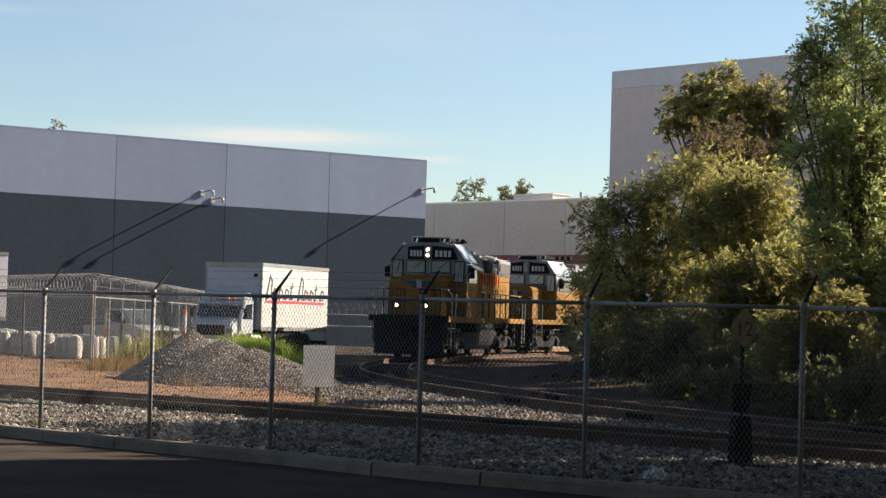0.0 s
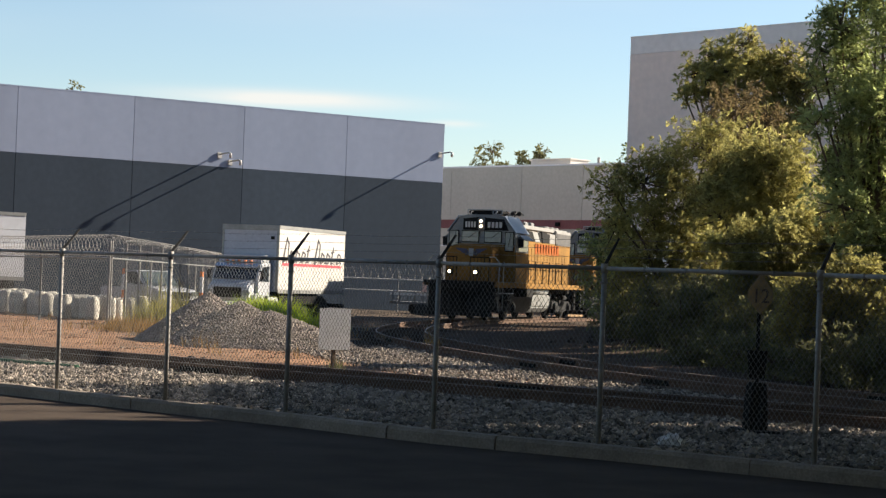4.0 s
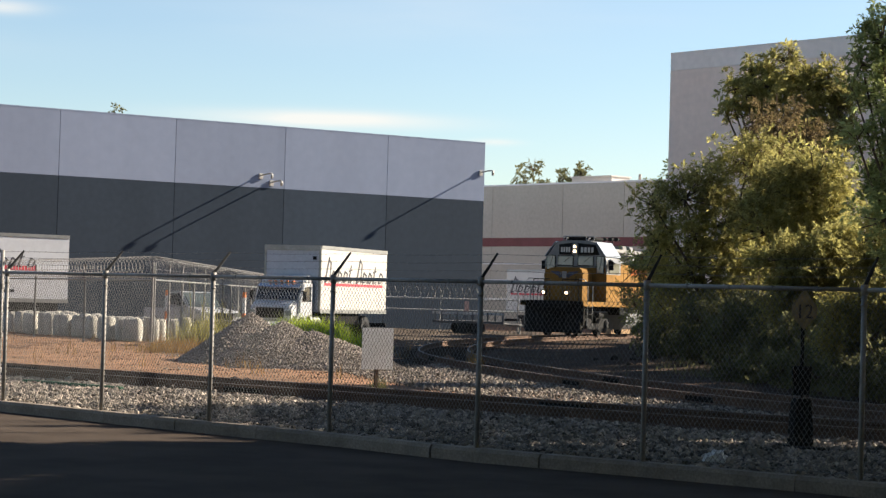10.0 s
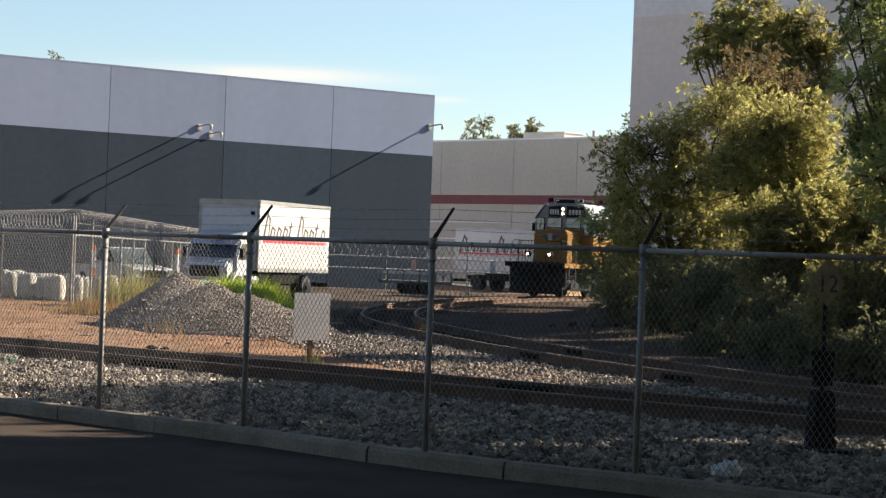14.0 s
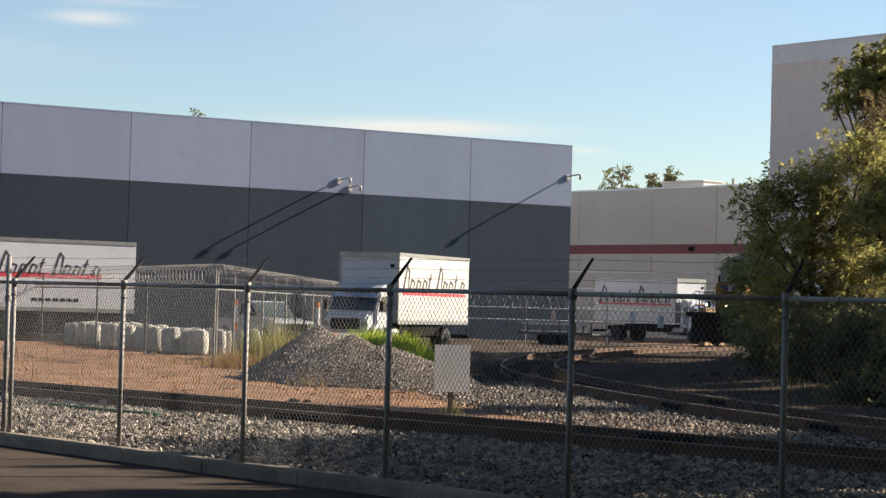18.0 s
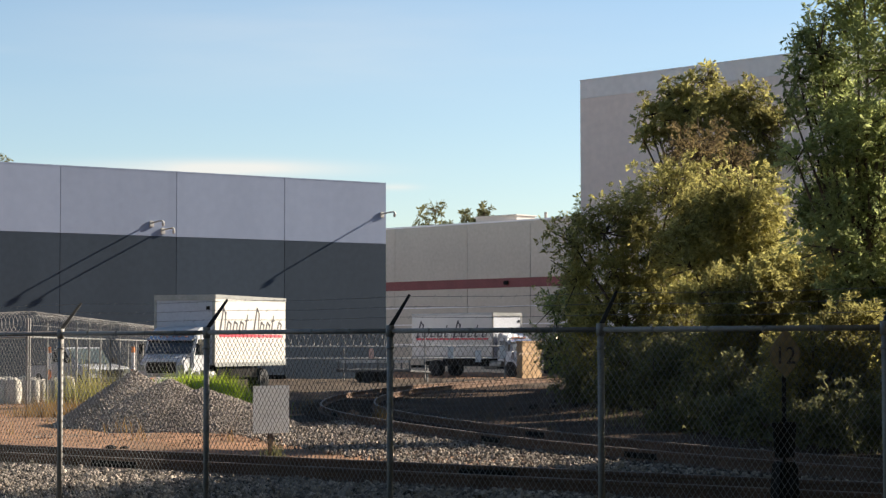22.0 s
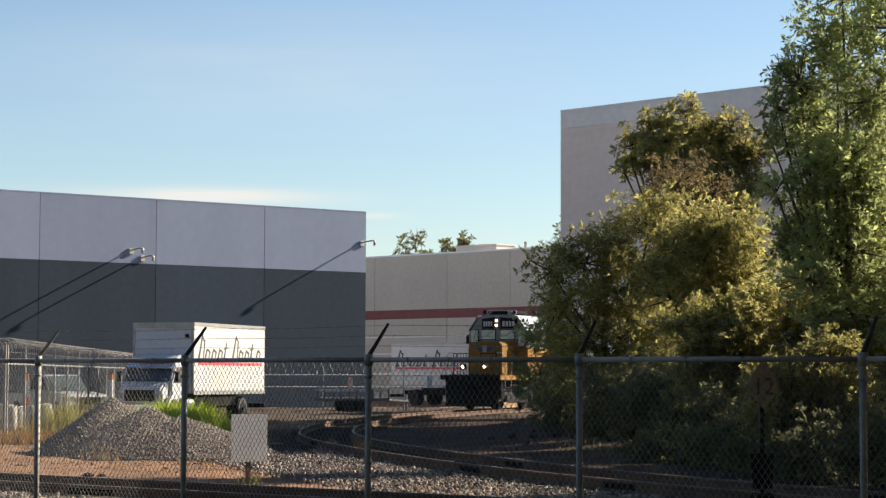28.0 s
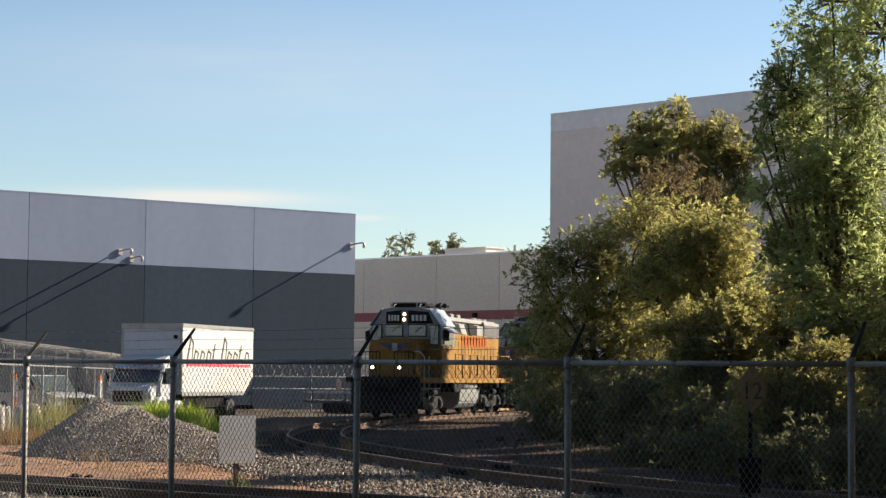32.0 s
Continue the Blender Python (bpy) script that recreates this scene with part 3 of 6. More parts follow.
off = (cxy[:, 0] - NEAR_A.x) * nn.x + (cxy[:, 1] - NEAR_A.y) * nn.y
cxy = cxy[off > 1.2]
stones("ballast", cxy, 0.06 + rng.uniform(-0.01, 0.02, len(cxy)), 0.025, M["stone"], "loose grey ballast along the curving track", 9)


# ---- tracks ----
def rail_mesh(path, way, side):
    """One rail: foot, web and head swept along the line."""
    nrm = np.stack([-way[:, 1], way[:, 0]], -1)
    prof = [(-0.07, 0.0), (0.07, 0.0), (0.07, 0.012), (0.012, 0.035), (0.012, 0.125), (0.036, 0.135), (0.036, 0.168), (0.026, 0.178), (-0.026, 0.178), (-0.036, 0.168), (-0.036, 0.135), (-0.012, 0.125), (-0.012, 0.035), (-0.07, 0.012)]
    m = len(prof)
    v = np.concatenate([np.c_[path + nrm * (side * 0.7535 + a), np.full(len(path), RAIL_TOP - 0.178 + h)][:, None] for a, h in prof], 1)
    i = np.arange(len(path) - 1)[:, None] * m + np.arange(m)
    j = np.arange(len(path) - 1)[:, None] * m + (np.arange(m) + 1) % m
    return v.reshape(-1, 3), np.stack([i, j, j + m, i + m], -1).reshape(-1, 4)


def make_track(label, path, way, ties, joints):
    track = empty("railway_track", pose(0, 0, 0), label, "track", "yard tracks", "structure")
    nrm = np.stack([-way[:, 1], way[:, 0]], -1)
    for side in (-1, 1):
        v, f = rail_mesh(path, way, side)
        rail = raw("rail", v, f, M["rail"])
        rail.parent = track
        crown = path + nrm * side * 0.7535
        c = np.concatenate([np.c_[crown - nrm * 0.024, np.full(len(path), RAIL_TOP + 0.0015)], np.c_[crown + nrm * 0.024, np.full(len(path), RAIL_TOP + 0.0015)]])
        n = len(path)
        head = raw("running_surface", c, [(a, a + 1, n + a + 1, n + a) for a in range(n - 1)], M["rail_top"])
        head.parent = rail
        tagged(head, "worn bright top of the rail")
        for jx, js in joints:
            if js != side:
                continue
            k = int(jx)
            bm = bmesh.new()
            for face in (-1, 1):
                box(bm, -0.45, 0.45, face * 0.026 - 0.012, face * 0.026 + 0.012, -0.14, -0.05)
                for b in (-0.33, -0.13, 0.13, 0.33):
                    rod(bm, (b, face * 0.03, -0.095), (b, face * 0.075, -0.095), 0.026, 6)
            bar = part("joint_bar", bm, M["under"], track, "dark bolted joint bar")
            bar.matrix_basis = Matrix.Translation((*crown[k], RAIL_TOP)) @ Matrix.Rotation(math.atan2(way[k][1], way[k][0]), 4, "Z")
    tie_me = mesh_of(cube(-0.115, 0.115, -1.28, 1.28, -0.16, 0.0, 0.012), M["tie"])
    for k in ties:
        ob = new("tie", tie_me)
        ob.parent = track
        ob.matrix_basis = Matrix.Translation((*path[k], RAIL_TOP - 0.172)) @ Matrix.Rotation(math.atan2(way[k][1], way[k][0]) + random.uniform(-0.02, 0.02), 4, "Z")
    return track


length = (NEAR_B - NEAR_A).length
ts = np.arange(0, length, 0.55)
npath = np.array([NEAR_A]) + ts[:, None] * np.array([nd])
nway = np.repeat(np.array([nd]), len(ts), 0)
make_track("rusty railway track running past the fence in grey ballast", npath, nway, range(18, 78), [(50, -1), (36, 1), (60, 1)])
cpath, cway = spline(CURVE, 0.55)
make_track("rusty railway track curving away behind the bushes", cpath, cway, range(0, 110), [(38, 1), (41, -1), (28, 1), (20, -1), (62, 1)])


# ---- chain-link fence at the kerb ----
def link_mesh(a, b, z0, z1, du=0.055, dz=0.078, r=0.0021):
    """A net of crossing wires between two posts."""
    a, b = Vector(a), Vector(b)
    w, l, h = (b - a).normalized(), (b - a).length, z1 - z0
    k = dz / du
    v, f = [], []
    n = Vector((w.y, -w.x, 0))
    for sign in (1, -1):
        for c in np.arange(-h / k, l + h / k, du):
            pts = []
            lo_u, hi_u = max(0.0, min(c, c + sign * h / k)), min(l, max(c, c + sign * h / k))
            if hi_u - lo_u < 0.01:
                continue
            for uu in (lo_u, hi_u):
                pts.append(a + w * uu + Vector((0, 0, z0 + (uu - c) * sign * k)) + n * (0.002 * sign))
            way = (pts[1] - pts[0]).normalized()
            s1 = way.cross(n).normalized()
            i = len(v)
            for p in pts:
                for ang in (0.785, 2.356, 3.927, 5.498):
                    v.append(p + (n * math.cos(ang) + s1 * math.sin(ang)) * r)
            for e in range(4):
                g = (e + 1) % 4
                f.append((i + e, i + g, i + 4 + g, i + 4 + e))
    return v, f


def barbed(bm_pts, parent, material, name="barbed_wire"):
    """A strand with a small barb every 13 cm."""
    bm = bmesh.new()
    for a, b in zip(bm_pts[:-1], bm_pts[1:]):
        a, b = Vector(a), Vector(b)
        mid = (a + b) / 2 - Vector((0, 0, 0.015))
        for p, q in ((a, mid), (mid, b)):
            rod(bm, p, q, 0.0025, 3)
        n = int((b - a).length / 0.13)
        for i in range(1, n):
            p = a.lerp(b, i / n) - Vector((0, 0, 0.015 * (1 - abs(2 * i / n - 1))))
            rod(bm, p + Vector((0.009, 0, 0.014)), p - Vector((0.009, 0, 0.014)), 0.0018, 3)
    return part(name, bm, material, parent)


fence = empty("chain_link_fence", pose(*FENCE[0], 0.15), "galvanised chain-link fence with barbed wire arms on the kerb", "fence")
fx, fy = FENCE[0]
FH = 1.83
arm_tips = []
for i, (x, y) in enumerate(FENCE):
    lx, ly = x - fx, y - fy
    ax, ay = FENCE[max(i - 1, 0)]
    bx, by = FENCE[min(i + 1, len(FENCE) - 1)]
    away = Vector((-(by - ay), bx - ax, 0)).normalized()
    bm = rod(bmesh.new(), (lx, ly, -0.12), (lx, ly, FH - 0.01), 0.0285, 12)
    post = part("post", bm, M["galv"], fence, smooth=True)
    bm = bmesh.new()
    rod(bm, (lx, ly, FH - 0.05), (lx, ly, FH + 0.05), 0.037, 12)
    part("post_cap", bm, M["galv"], post, smooth=True)
    part("brace_band", rod(bmesh.new(), (lx, ly, FH - 0.16), (lx, ly, FH - 0.135), 0.036, 12), M["galv"], post, smooth=True)
    tip = Vector((lx, ly, FH + 0.05)) + away * 0.27 + Vector((0, 0, 0.27))
    base = Vector((lx, ly, FH + 0.03))
    bm = bmesh.new()
    m = Matrix.Translation((base + tip) / 2) @ (tip - base).to_track_quat("Z", "Y").to_matrix().to_4x4()
    bmesh.ops.create_cone(bm, cap_ends=True, segments=4, radius1=0.026, radius2=0.016, depth=(tip - base).length, matrix=m)
    part("barb_arm", bm, M["arm"], post, "bent steel arm for barbed wire")
    arm_tips.append([base.lerp(tip, c) for c in (0.32, 0.64, 0.96)])
    if i + 1 < len(FENCE):
        qx, qy = FENCE[i + 1][0] - fx, FENCE[i + 1][1] - fy
        part("top_rail", rod(bmesh.new(), (lx, ly, FH), (qx, qy, FH), 0.0215, 10), M["galv"], fence, smooth=True)
        v, f = link_mesh((lx, ly, 0), (qx, qy, 0), 0.03, FH - 0.02)
        net = raw("chain_link", v, f, M["wire"])
        net.parent = fence
        part("tension_wire", rod(bmesh.new(), (lx, ly, 0.05), (qx, qy, 0.05), 0.003, 4), M["wire"], fence)
        for c in (0.2, 0.4, 0.6, 0.8):
            p = Vector((lx, ly, FH)).lerp(Vector((qx, qy, FH)), c)
            part("wire_tie", rod(bmesh.new(), p - Vector((0.004, 0, 0.02)), p + Vector((0.004, 0, 0.02)), 0.0235, 8), M["wire"], fence)
for c in range(3):
    barbed([tips[c] for tips in arm_tips], fence, M["wire"])


# ---- buildings ----
def wall_frame(origin, way):
    """A pose whose x runs along the wall and whose -y faces out of it."""
    return Matrix.Translation((*origin, 0)) @ Matrix.Rotation(math.atan2(way[1], way[0]), 4, "Z")


GREY_WAY = Vector((0.832, 0.555))
grey = empty("grey_warehouse", wall_frame((-2.1, 108.0), GREY_WAY), "two-tone grey concrete tilt-up warehouse with a flat roof", "building")
seams = [-78.0, -71.5, -65.0, -58.5, -52.0, -45.5, -39.0, -32.5, -26.0, -19.55, -13.05, -6.55, 0]
for a, b in zip(seams[:-1], seams[1:]):
    part("wall_panel", cube(a + 0.007, b - 0.007, 0, 0.25, -0.3, 7.57, 0.008), M["wall_lo"], grey, "dark grey painted lower wall panel")
    part("wall_panel", cube(a + 0.007, b - 0.007, 0, 0.25, 7.574, 10.94, 0.008), M["wall_hi"], grey, "pale grey painted upper wall panel")
    part("coping", cube(a, b, -0.003, 0.3, 10.942, 11.02, 0.01), M["wall_hi"], grey)
part("wall", cube(-78, -0.03, 0.08, 0.32, -0.3, 10.9), M["wall_lo"], grey, "dark backing in the panel joints")
part("side_wall", cube(-0.27, -0.004, 0.33, 40, -0.3, 10.9), M["wall_hi"], grey)
part("roof", cube(-78, -0.3, 0.34, 40, 10.2, 10.4), M["wall_hi"], grey)


def wall_camera(x, z, reach):
    ob = empty("security_camera", grey.matrix_basis @ pose(x, 0, z), "white dome security camera on a wall arm", "camera", "wall cameras")
    part("mount", cube(-0.12, 0.12, -0.1, -0.002, -0.16, 0.16, 0.02), M["white"], ob)
    part("arm", pipe([(0, -0.08, 0.05), (0, -reach * 0.6, 0.1), (0, -reach + 0.1, 0.1), (0, -reach, 0.02)], 0.042, 8), M["white"], ob)
    bm = rod(bmesh.new(), (0, -reach, -0.12), (0, -reach, 0.08), 0.08, 12, 0.06)
    bmesh.ops.create_uvsphere(bm, u_segments=12, v_segments=6, radius=0.08, matrix=Matrix.Translation((0, -reach, -0.12)))
    part("dome", bm, M["white"], ob, smooth=True)
    return ob


wall_camera(-14.5, 8.2, 1.4)
wall_camera(-13.85, 7.85, 1.3)
wall_camera(-0.3, 9.2, 1.35)

TAN_WAY = Vector((0.702, -0.712))
low = empty("tan_building", wall_frame((-2.51, 140.0), TAN_WAY), "low tan rendered building with a dull red band", "building")
joints = [-30, -21, -12.5, -4, 0.62, 7.95, 13.9, 19.7, 25, 31]
for a, b in zip(joints[:-1], joints[1:]):
    part("wall_panel", cube(a + 0.012, b - 0.012, 0, 0.25, -0.3, 5.83, 0.01), M["tan"], low)
    part("wall_panel", cube(a + 0.012, b - 0.012, 0, 0.25, 6.47, 10.33, 0.01), M["tan"], low)
part("red_band", cube(-30, 31, -0.05, 0.2, 5.834, 6.466, 0.01), M["red"], low, "dull red painted band")
for z in (1.9, 3.3, 4.5):
    part("score_line", cube(-30, 31, -0.03, -0.004, z, z + 0.07), M["tan_hi"], low)
part("wall", cube(-30, 31, 0.1, 0.35, -0.3, 10.3), M["tan"], low)
part("coping", cube(-30, 31, -0.003, 0.4, 10.332, 10.44, 0.01), M["tan_hi"], low)
part("roof", cube(-30, 31, 0.4, 30, 9.8, 9.9), M["tan_hi"], low)
unit = empty("rooftop_unit", low.matrix_basis @ pose(7.4, 4.5, 9.9), "pale rooftop air-conditioning unit", "air conditioner")
part("body", cube(-2.0, 2.0, -1, 1, 0, 1.15, 0.03), M["white"], unit)
part("lid", cube(-2.1, 2.1, -1.1, 1.1, 1.152, 1.25, 0.02), M["white"], unit)
lamp = empty("wall_lamp", low.matrix_basis @ pose(11.8, -0.06, 6.15), "small dark wall lamp on the red band", "lamp")
part("body", cube(-0.18, 0.18, -0.22, 0, -0.14, 0.14, 0.03), M["under"], lamp)
vent = empty("roof_vent", low.matrix_basis @ pose(14.6, 0.8, 10.3), "thin roof vent pipe", "vent")
part("pipe", rod(bmesh.new(), (0, 0, 0), (0, 0, 0.6), 0.1, 8), M["galv"], vent)

tall = empty("tall_warehouse", wall_frame((5.55, 66.0), TAN_WAY), "tall tan warehouse with a paler top band", "building")
for a, b in ((0, 5.4), (5.4, 10.8), (10.8, 14.5)):
    part("wall_panel", cube(a + 0.01, b - 0.01, -0.22, -0.02, -0.3, 10.33, 0.01), M["tan_pale"], tall)
    part("wall_panel", cube(a + 0.01, b - 0.01, -0.22, -0.02, 10.334, 10.94, 0.01), M["tan_hi"], tall, "paler painted top panel")
    part("coping", cube(a, b, -0.223, 0.1, 10.942, 10.99, 0.01), M["tan_hi"], tall)
part("wall", cube(0.02, 14.5, -0.1, 0.1, -0.3, 10.9), M["tan_pale"], tall)
part("side_wall", cube(14.28, 14.48, 0.104, 6.4, -0.3, 10.9), M["tan_pale"], tall)
part("side_wall", cube(0.0, 0.2, 0.104, 6.4, -0.3, 10.9), M["tan_pale"], tall)
part("rear_wall", cube(0.0, 14.5, 6.404, 6.6, -0.3, 10.9), M["tan_pale"], tall)
part("roof", cube(0.2, 14.5, 0.12, 6.4, 10.4, 10.55), M["tan_hi"], tall)


# ---- locomotives ----
M["palegrey"] = mat("sun_bleached_grey_paint", (0.2772, 0.2688, 0.2562), 0.92, 0, 0.2, 1.0, 12.0, 0.1, 0.004)
M["screen"] = mat("sooty_radiator_mesh", (0.085, 0.08, 0.075), 0.85, 0.2, 0.3, 2.0, 40.0, 0.3, 0.004)
# the sky's reflection is put into the blue of this grey roof paint
M["skyslope"] = mat("sky_tinted_grey_roof_paint", (0.15, 0.18, 0.215), 0.5, 0.0, 0.15, 1.0, 12.0, 0.05, 0.003)
def loco_parts(name, label, lamp):
    """A four-axle road-switcher locomotive: front coupler at the origin, forward +y, z from the rail's top."""
    L = empty(name, pose(0, 0, 0), label, "locomotive", "coupled locomotives")
    P = lambda n, bm, m, parent=L, lab="", sm=False: part(n, bm, M[m], parent, lab, sm)
    P("frame", cube(-0.75, 0.75, -17.3, -0.8, 1.15, 1.5, 0.03), "under")
    P("walkway", cube(-1.52, 1.52, -17.2, -0.95, 1.502, 1.6, 0.02), "black", lab="dark walkway deck")
    # pilot, plough, couplers
    P("pilot", cube(-1.42, 1.42, -1.05, -0.78, 0.5, 1.5, 0.04), "black")
    P("plough", prism([(-1.38, 0.16), (1.38, 0.16), (1.3, 0.7), (0.35, 0.95), (-0.35, 0.95), (-1.3, 0.7)], -0.76, -0.66, "y", 0.02), "black")
    P("anticlimber", cube(-1.2, 1.2, -0.97, -0.62, 1.42, 1.62, 0.03), "black")
    bm = cube(-0.13, 0.13, -0.6, 0.0, 0.72, 1.0, 0.04)
    box(bm, -0.2, 0.2, -0.22, 0.02, 0.7, 1.02, 0.05)
    P("coupler", bm, "under")
    bm = cube(-0.13, 0.13, -18.0, -17.2, 0.72, 1.0, 0.04)
    P("coupler", bm, "under")
    for x in (-0.75, -0.45, 0.45, 0.75):
        P("brake_hose", pipe([(x, -0.62, 1.05), (x * 0.96, -0.45, 0.8), (x * 0.9, -0.42, 0.45)], 0.03), "rubber")
    # short hood
    nose = [(-0.87, 1.6), (0.87, 1.6), (0.87, 2.98), (0.76, 3.15), (-0.76, 3.15), (-0.87, 2.98)]
    P("nose", prism(nose, -4.05, -2.6, "y", 0.05), "yellow")
    P("nose_door", cube(-0.3, 0.3, -2.6, -2.575, 1.66, 2.6, 0.012), "yellow")
    P("nose_grab", pipe([(-0.6, -2.56, 2.2), (-0.6, -2.52, 2.2), (-0.6, -2.52, 2.75), (-0.6, -2.56, 2.75)], 0.014, 5), "under")
    for s in (-1, 1):
        bm = prism([(s * 0.1, 2.82), (s * 0.22, 2.96), (s * 0.7, 3.0), (s * 0.62, 2.93), (s * 0.5, 2.87), (s * 0.36, 2.79), (s * 0.12, 2.7)], -2.585, -2.566)
        P("wing_emblem", bm, "blue", lab="dark blue wing emblem")
    P("shield_emblem", prism([(-0.09, 2.66), (0.09, 2.66), (0.11, 2.98), (-0.11, 2.98)], -2.585, -2.56), "palegrey", lab="pale shield emblem")
    for x in (-0.22, 0.22):
        P("shield_bar", cube(x - 0.05, x + 0.05, -2.575, -2.555, 2.68, 2.9), "ink")
    # cab
    cab = [(-1.53, 1.6), (1.53, 1.6), (1.53, 3.55), (1.46, 3.72), (0.98, 4.38), (0.6, 4.47), (-0.6, 4.47), (-0.98, 4.38), (-1.46, 3.72), (-1.53, 3.55)]
    body = P("cab", prism(cab, -6.2, -4.05, "y", 0.03), "lgrey", lab="grey upper cab with rounded shoulders")
    for s in (-1, 1):
        P("cab_side", cube(min(s * 1.5, s * 1.555), max(s * 1.5, s * 1.555), -6.19, -4.06, 1.62, 2.9, 0.01), "yellow", body)
        P("cab_roof_slope", prism([(s * 1.5, 3.7), (s * 1.53, 3.73), (s * 1.02, 4.43), (s * 0.99, 4.4)], -6.3, -3.98), "skyslope", body, "sloping pale roof edge")
        bm = cube(min(s * 1.53, s * 1.575), max(s * 1.53, s * 1.575), -5.9, -4.4, 2.95, 3.55, 0.02)
        P("side_window", bm, "glass", body)
        P("window_shade", prism([(s * 1.56, 3.6), (s * 1.58, 3.64), (s * 1.86, 3.44), (s * 1.85, 3.41)], -5.9, -4.4), "lgrey", body)
        P("mirror", cube(min(s * 1.6, s * 1.8), max(s * 1.6, s * 1.8), -4.35, -4.3, 3.1, 3.5, 0.01), "black", body)
    P("cab_front", cube(-1.5, 1.5, -4.05, -4.03, 1.62, 3.2, 0.005), "yellow", body)
    for x0, x1, z0, z1 in ((-1.42, -1.08, 2.95, 3.72), (-0.88, -0.16, 3.3, 3.74), (0.12, 0.84, 3.3, 3.74), (1.02, 1.4, 3.1, 3.74)):
        bm = bmesh.new()
        box(bm, x0 - 0.035, x1 + 0.035, -4.04, -4.0, z0 - 0.035, z1 + 0.035, 0.015)
        fr = P("window_frame", bm, "black", body)
        P("window_pane", cube(x0, x1, -3.998, -3.985, z0, z1, 0.004), "palegl", fr)
        P("wiper", rod(bmesh.new(), (x0 + 0.1, -3.97, z1 - 0.02), (x0 + (x1 - x0) * 0.6, -3.97, z0 + 0.15), 0.012, 4), "ink", fr)
    for x0, x1 in ((-0.98, -0.2), (0.18, 0.78)):
        nb = P("number_board", cube(x0, x1, -4.06, -3.94, 3.83, 4.24, 0.02), "black", body, "black number board")
        for i in range(4):
            a = x0 + 0.06 + i * (0.17 if x0 < 0 else 0.125)
            P("number_bar", cube(a, a + (0.115 if x0 < 0 else 0.085), -3.94, -3.932, 3.91, 4.15), "white", nb, "white bar")
    P("visor_panel", prism([(0.82, 3.8), (-1.2, 3.8), (-0.98, 4.28), (0.1, 4.36), (0.82, 4.28)], -4.048, -4.03), "black", body, "black anti-glare panel")
    for x in (-1.0, 0.0, 1.0):
        P("grab_iron", pipe([(x - 0.12, -4.0, 3.24), (x - 0.12, -3.96, 3.24), (x + 0.12, -3.96, 3.24), (x + 0.12, -4.0, 3.24)], 0.012, 5), "under", body)
    hl = P("headlight_housing", cube(-0.15, 0.15, -4.06, -3.9, 3.8, 4.34, 0.04), "lgrey", body)
    for z in (3.96, 4.18):
        P("headlight", rod(bmesh.new(), (0, -3.92, z), (0, -3.88, z), 0.063, 14), lamp, hl, "round headlight")
    for x in (-0.56, 0.56):
        dl = P("ditch_light", rod(bmesh.new(), (x, -1.0, 1.98), (x, -0.82, 1.98), 0.13, 14), "black")
        P("lens", rod(bmesh.new(), (x, -0.818, 1.98), (x, -0.8, 1.98), 0.068, 14), lamp, dl, "round lens")
    for x, y in ((-0.55, -4.6), (0.55, -4.6)):
        P("roof_rail", pipe([(x, -6.0, 4.47), (x, -5.9, 4.6), (x, -4.3, 4.6), (x, -4.2, 4.47)], 0.03), "lgrey", body)
    bm = cube(-0.75, 0.75, -5.9, -4.5, 4.5, 4.66, 0.05)
    unit_ = P("roof_air_conditioner", bm, "black", body)
    P("unit_frame", pipe([(0.76, -4.47, 4.5), (0.76, -4.47, 4.68), (-0.76, -4.47, 4.68), (-0.76, -4.47, 4.5), (-0.36, -4.47, 4.5), (-0.36, -4.47, 4.68)], 0.028), "palegrey", unit_, "pale frame of the roof unit")
    # long hood
    hood = [(-0.92, 1.6), (0.92, 1.6), (0.92, 3.92), (0.88, 3.945), (-0.88, 3.945), (-0.92, 3.92)]
    P("long_hood", prism(hood, -16.5, -6.2, "y", 0.03), "yellow", lab="armour-yellow engine hood")
    for s in (-1, 1):
        for i in range(16):
            y = -6.7 - i * 0.58
            P("hood_door", cube(min(s * 0.92, s * 0.945), max(s * 0.92, s * 0.945), y - 0.53, y, 1.75, 3.05 if i > 4 else 3.2, 0.01), "yellow")
        for i in range(9):
            y = -9.6 - i * 0.52
            P("letter_bar", cube(min(s * 0.93, s * 0.955), max(s * 0.93, s * 0.955), y - 0.36, y, 2.95, 3.42, 0.0), "redletter", lab="faded red lettering bar")
        P("hood_band", cube(min(s * 0.92, s * 0.938), max(s * 0.92, s * 0.938), -13.35, -12.3, 3.5, 3.94, 0.004), "palegrey", lab="pale grey upper hood band")
        P("intake_recess", cube(min(s * 0.92, s * 0.936), max(s * 0.92, s * 0.936), -12.28, -6.25, 3.5, 3.94, 0.004), "black", lab="black air intake recess")
        P("slanted_panel", prism([(-9.6, 3.5), (-10.5, 3.5), (-9.9, 3.94), (-9.0, 3.94)], min(s * 0.937, s * 0.95), max(s * 0.937, s * 0.95), "x"), "palegrey", lab="pale slanted panel")
        for k in range(6):
            P("hood_latch", cube(min(s * 0.944, s * 0.958), max(s * 0.944, s * 0.958), -7.2 - k * 1.16, -7.12 - k * 1.16, 2.2, 2.32), "under")
        for y0 in (-8.3, -11.6):
            P("air_intake", prism([(y0, 3.98), (y0 + 0.95, 3.98), (y0 + 0.75, 3.5), (y0 + 0.12, 3.5)], min(s * 0.85, s * 0.975), max(s * 0.85, s * 0.975), "x", 0.01), "black")
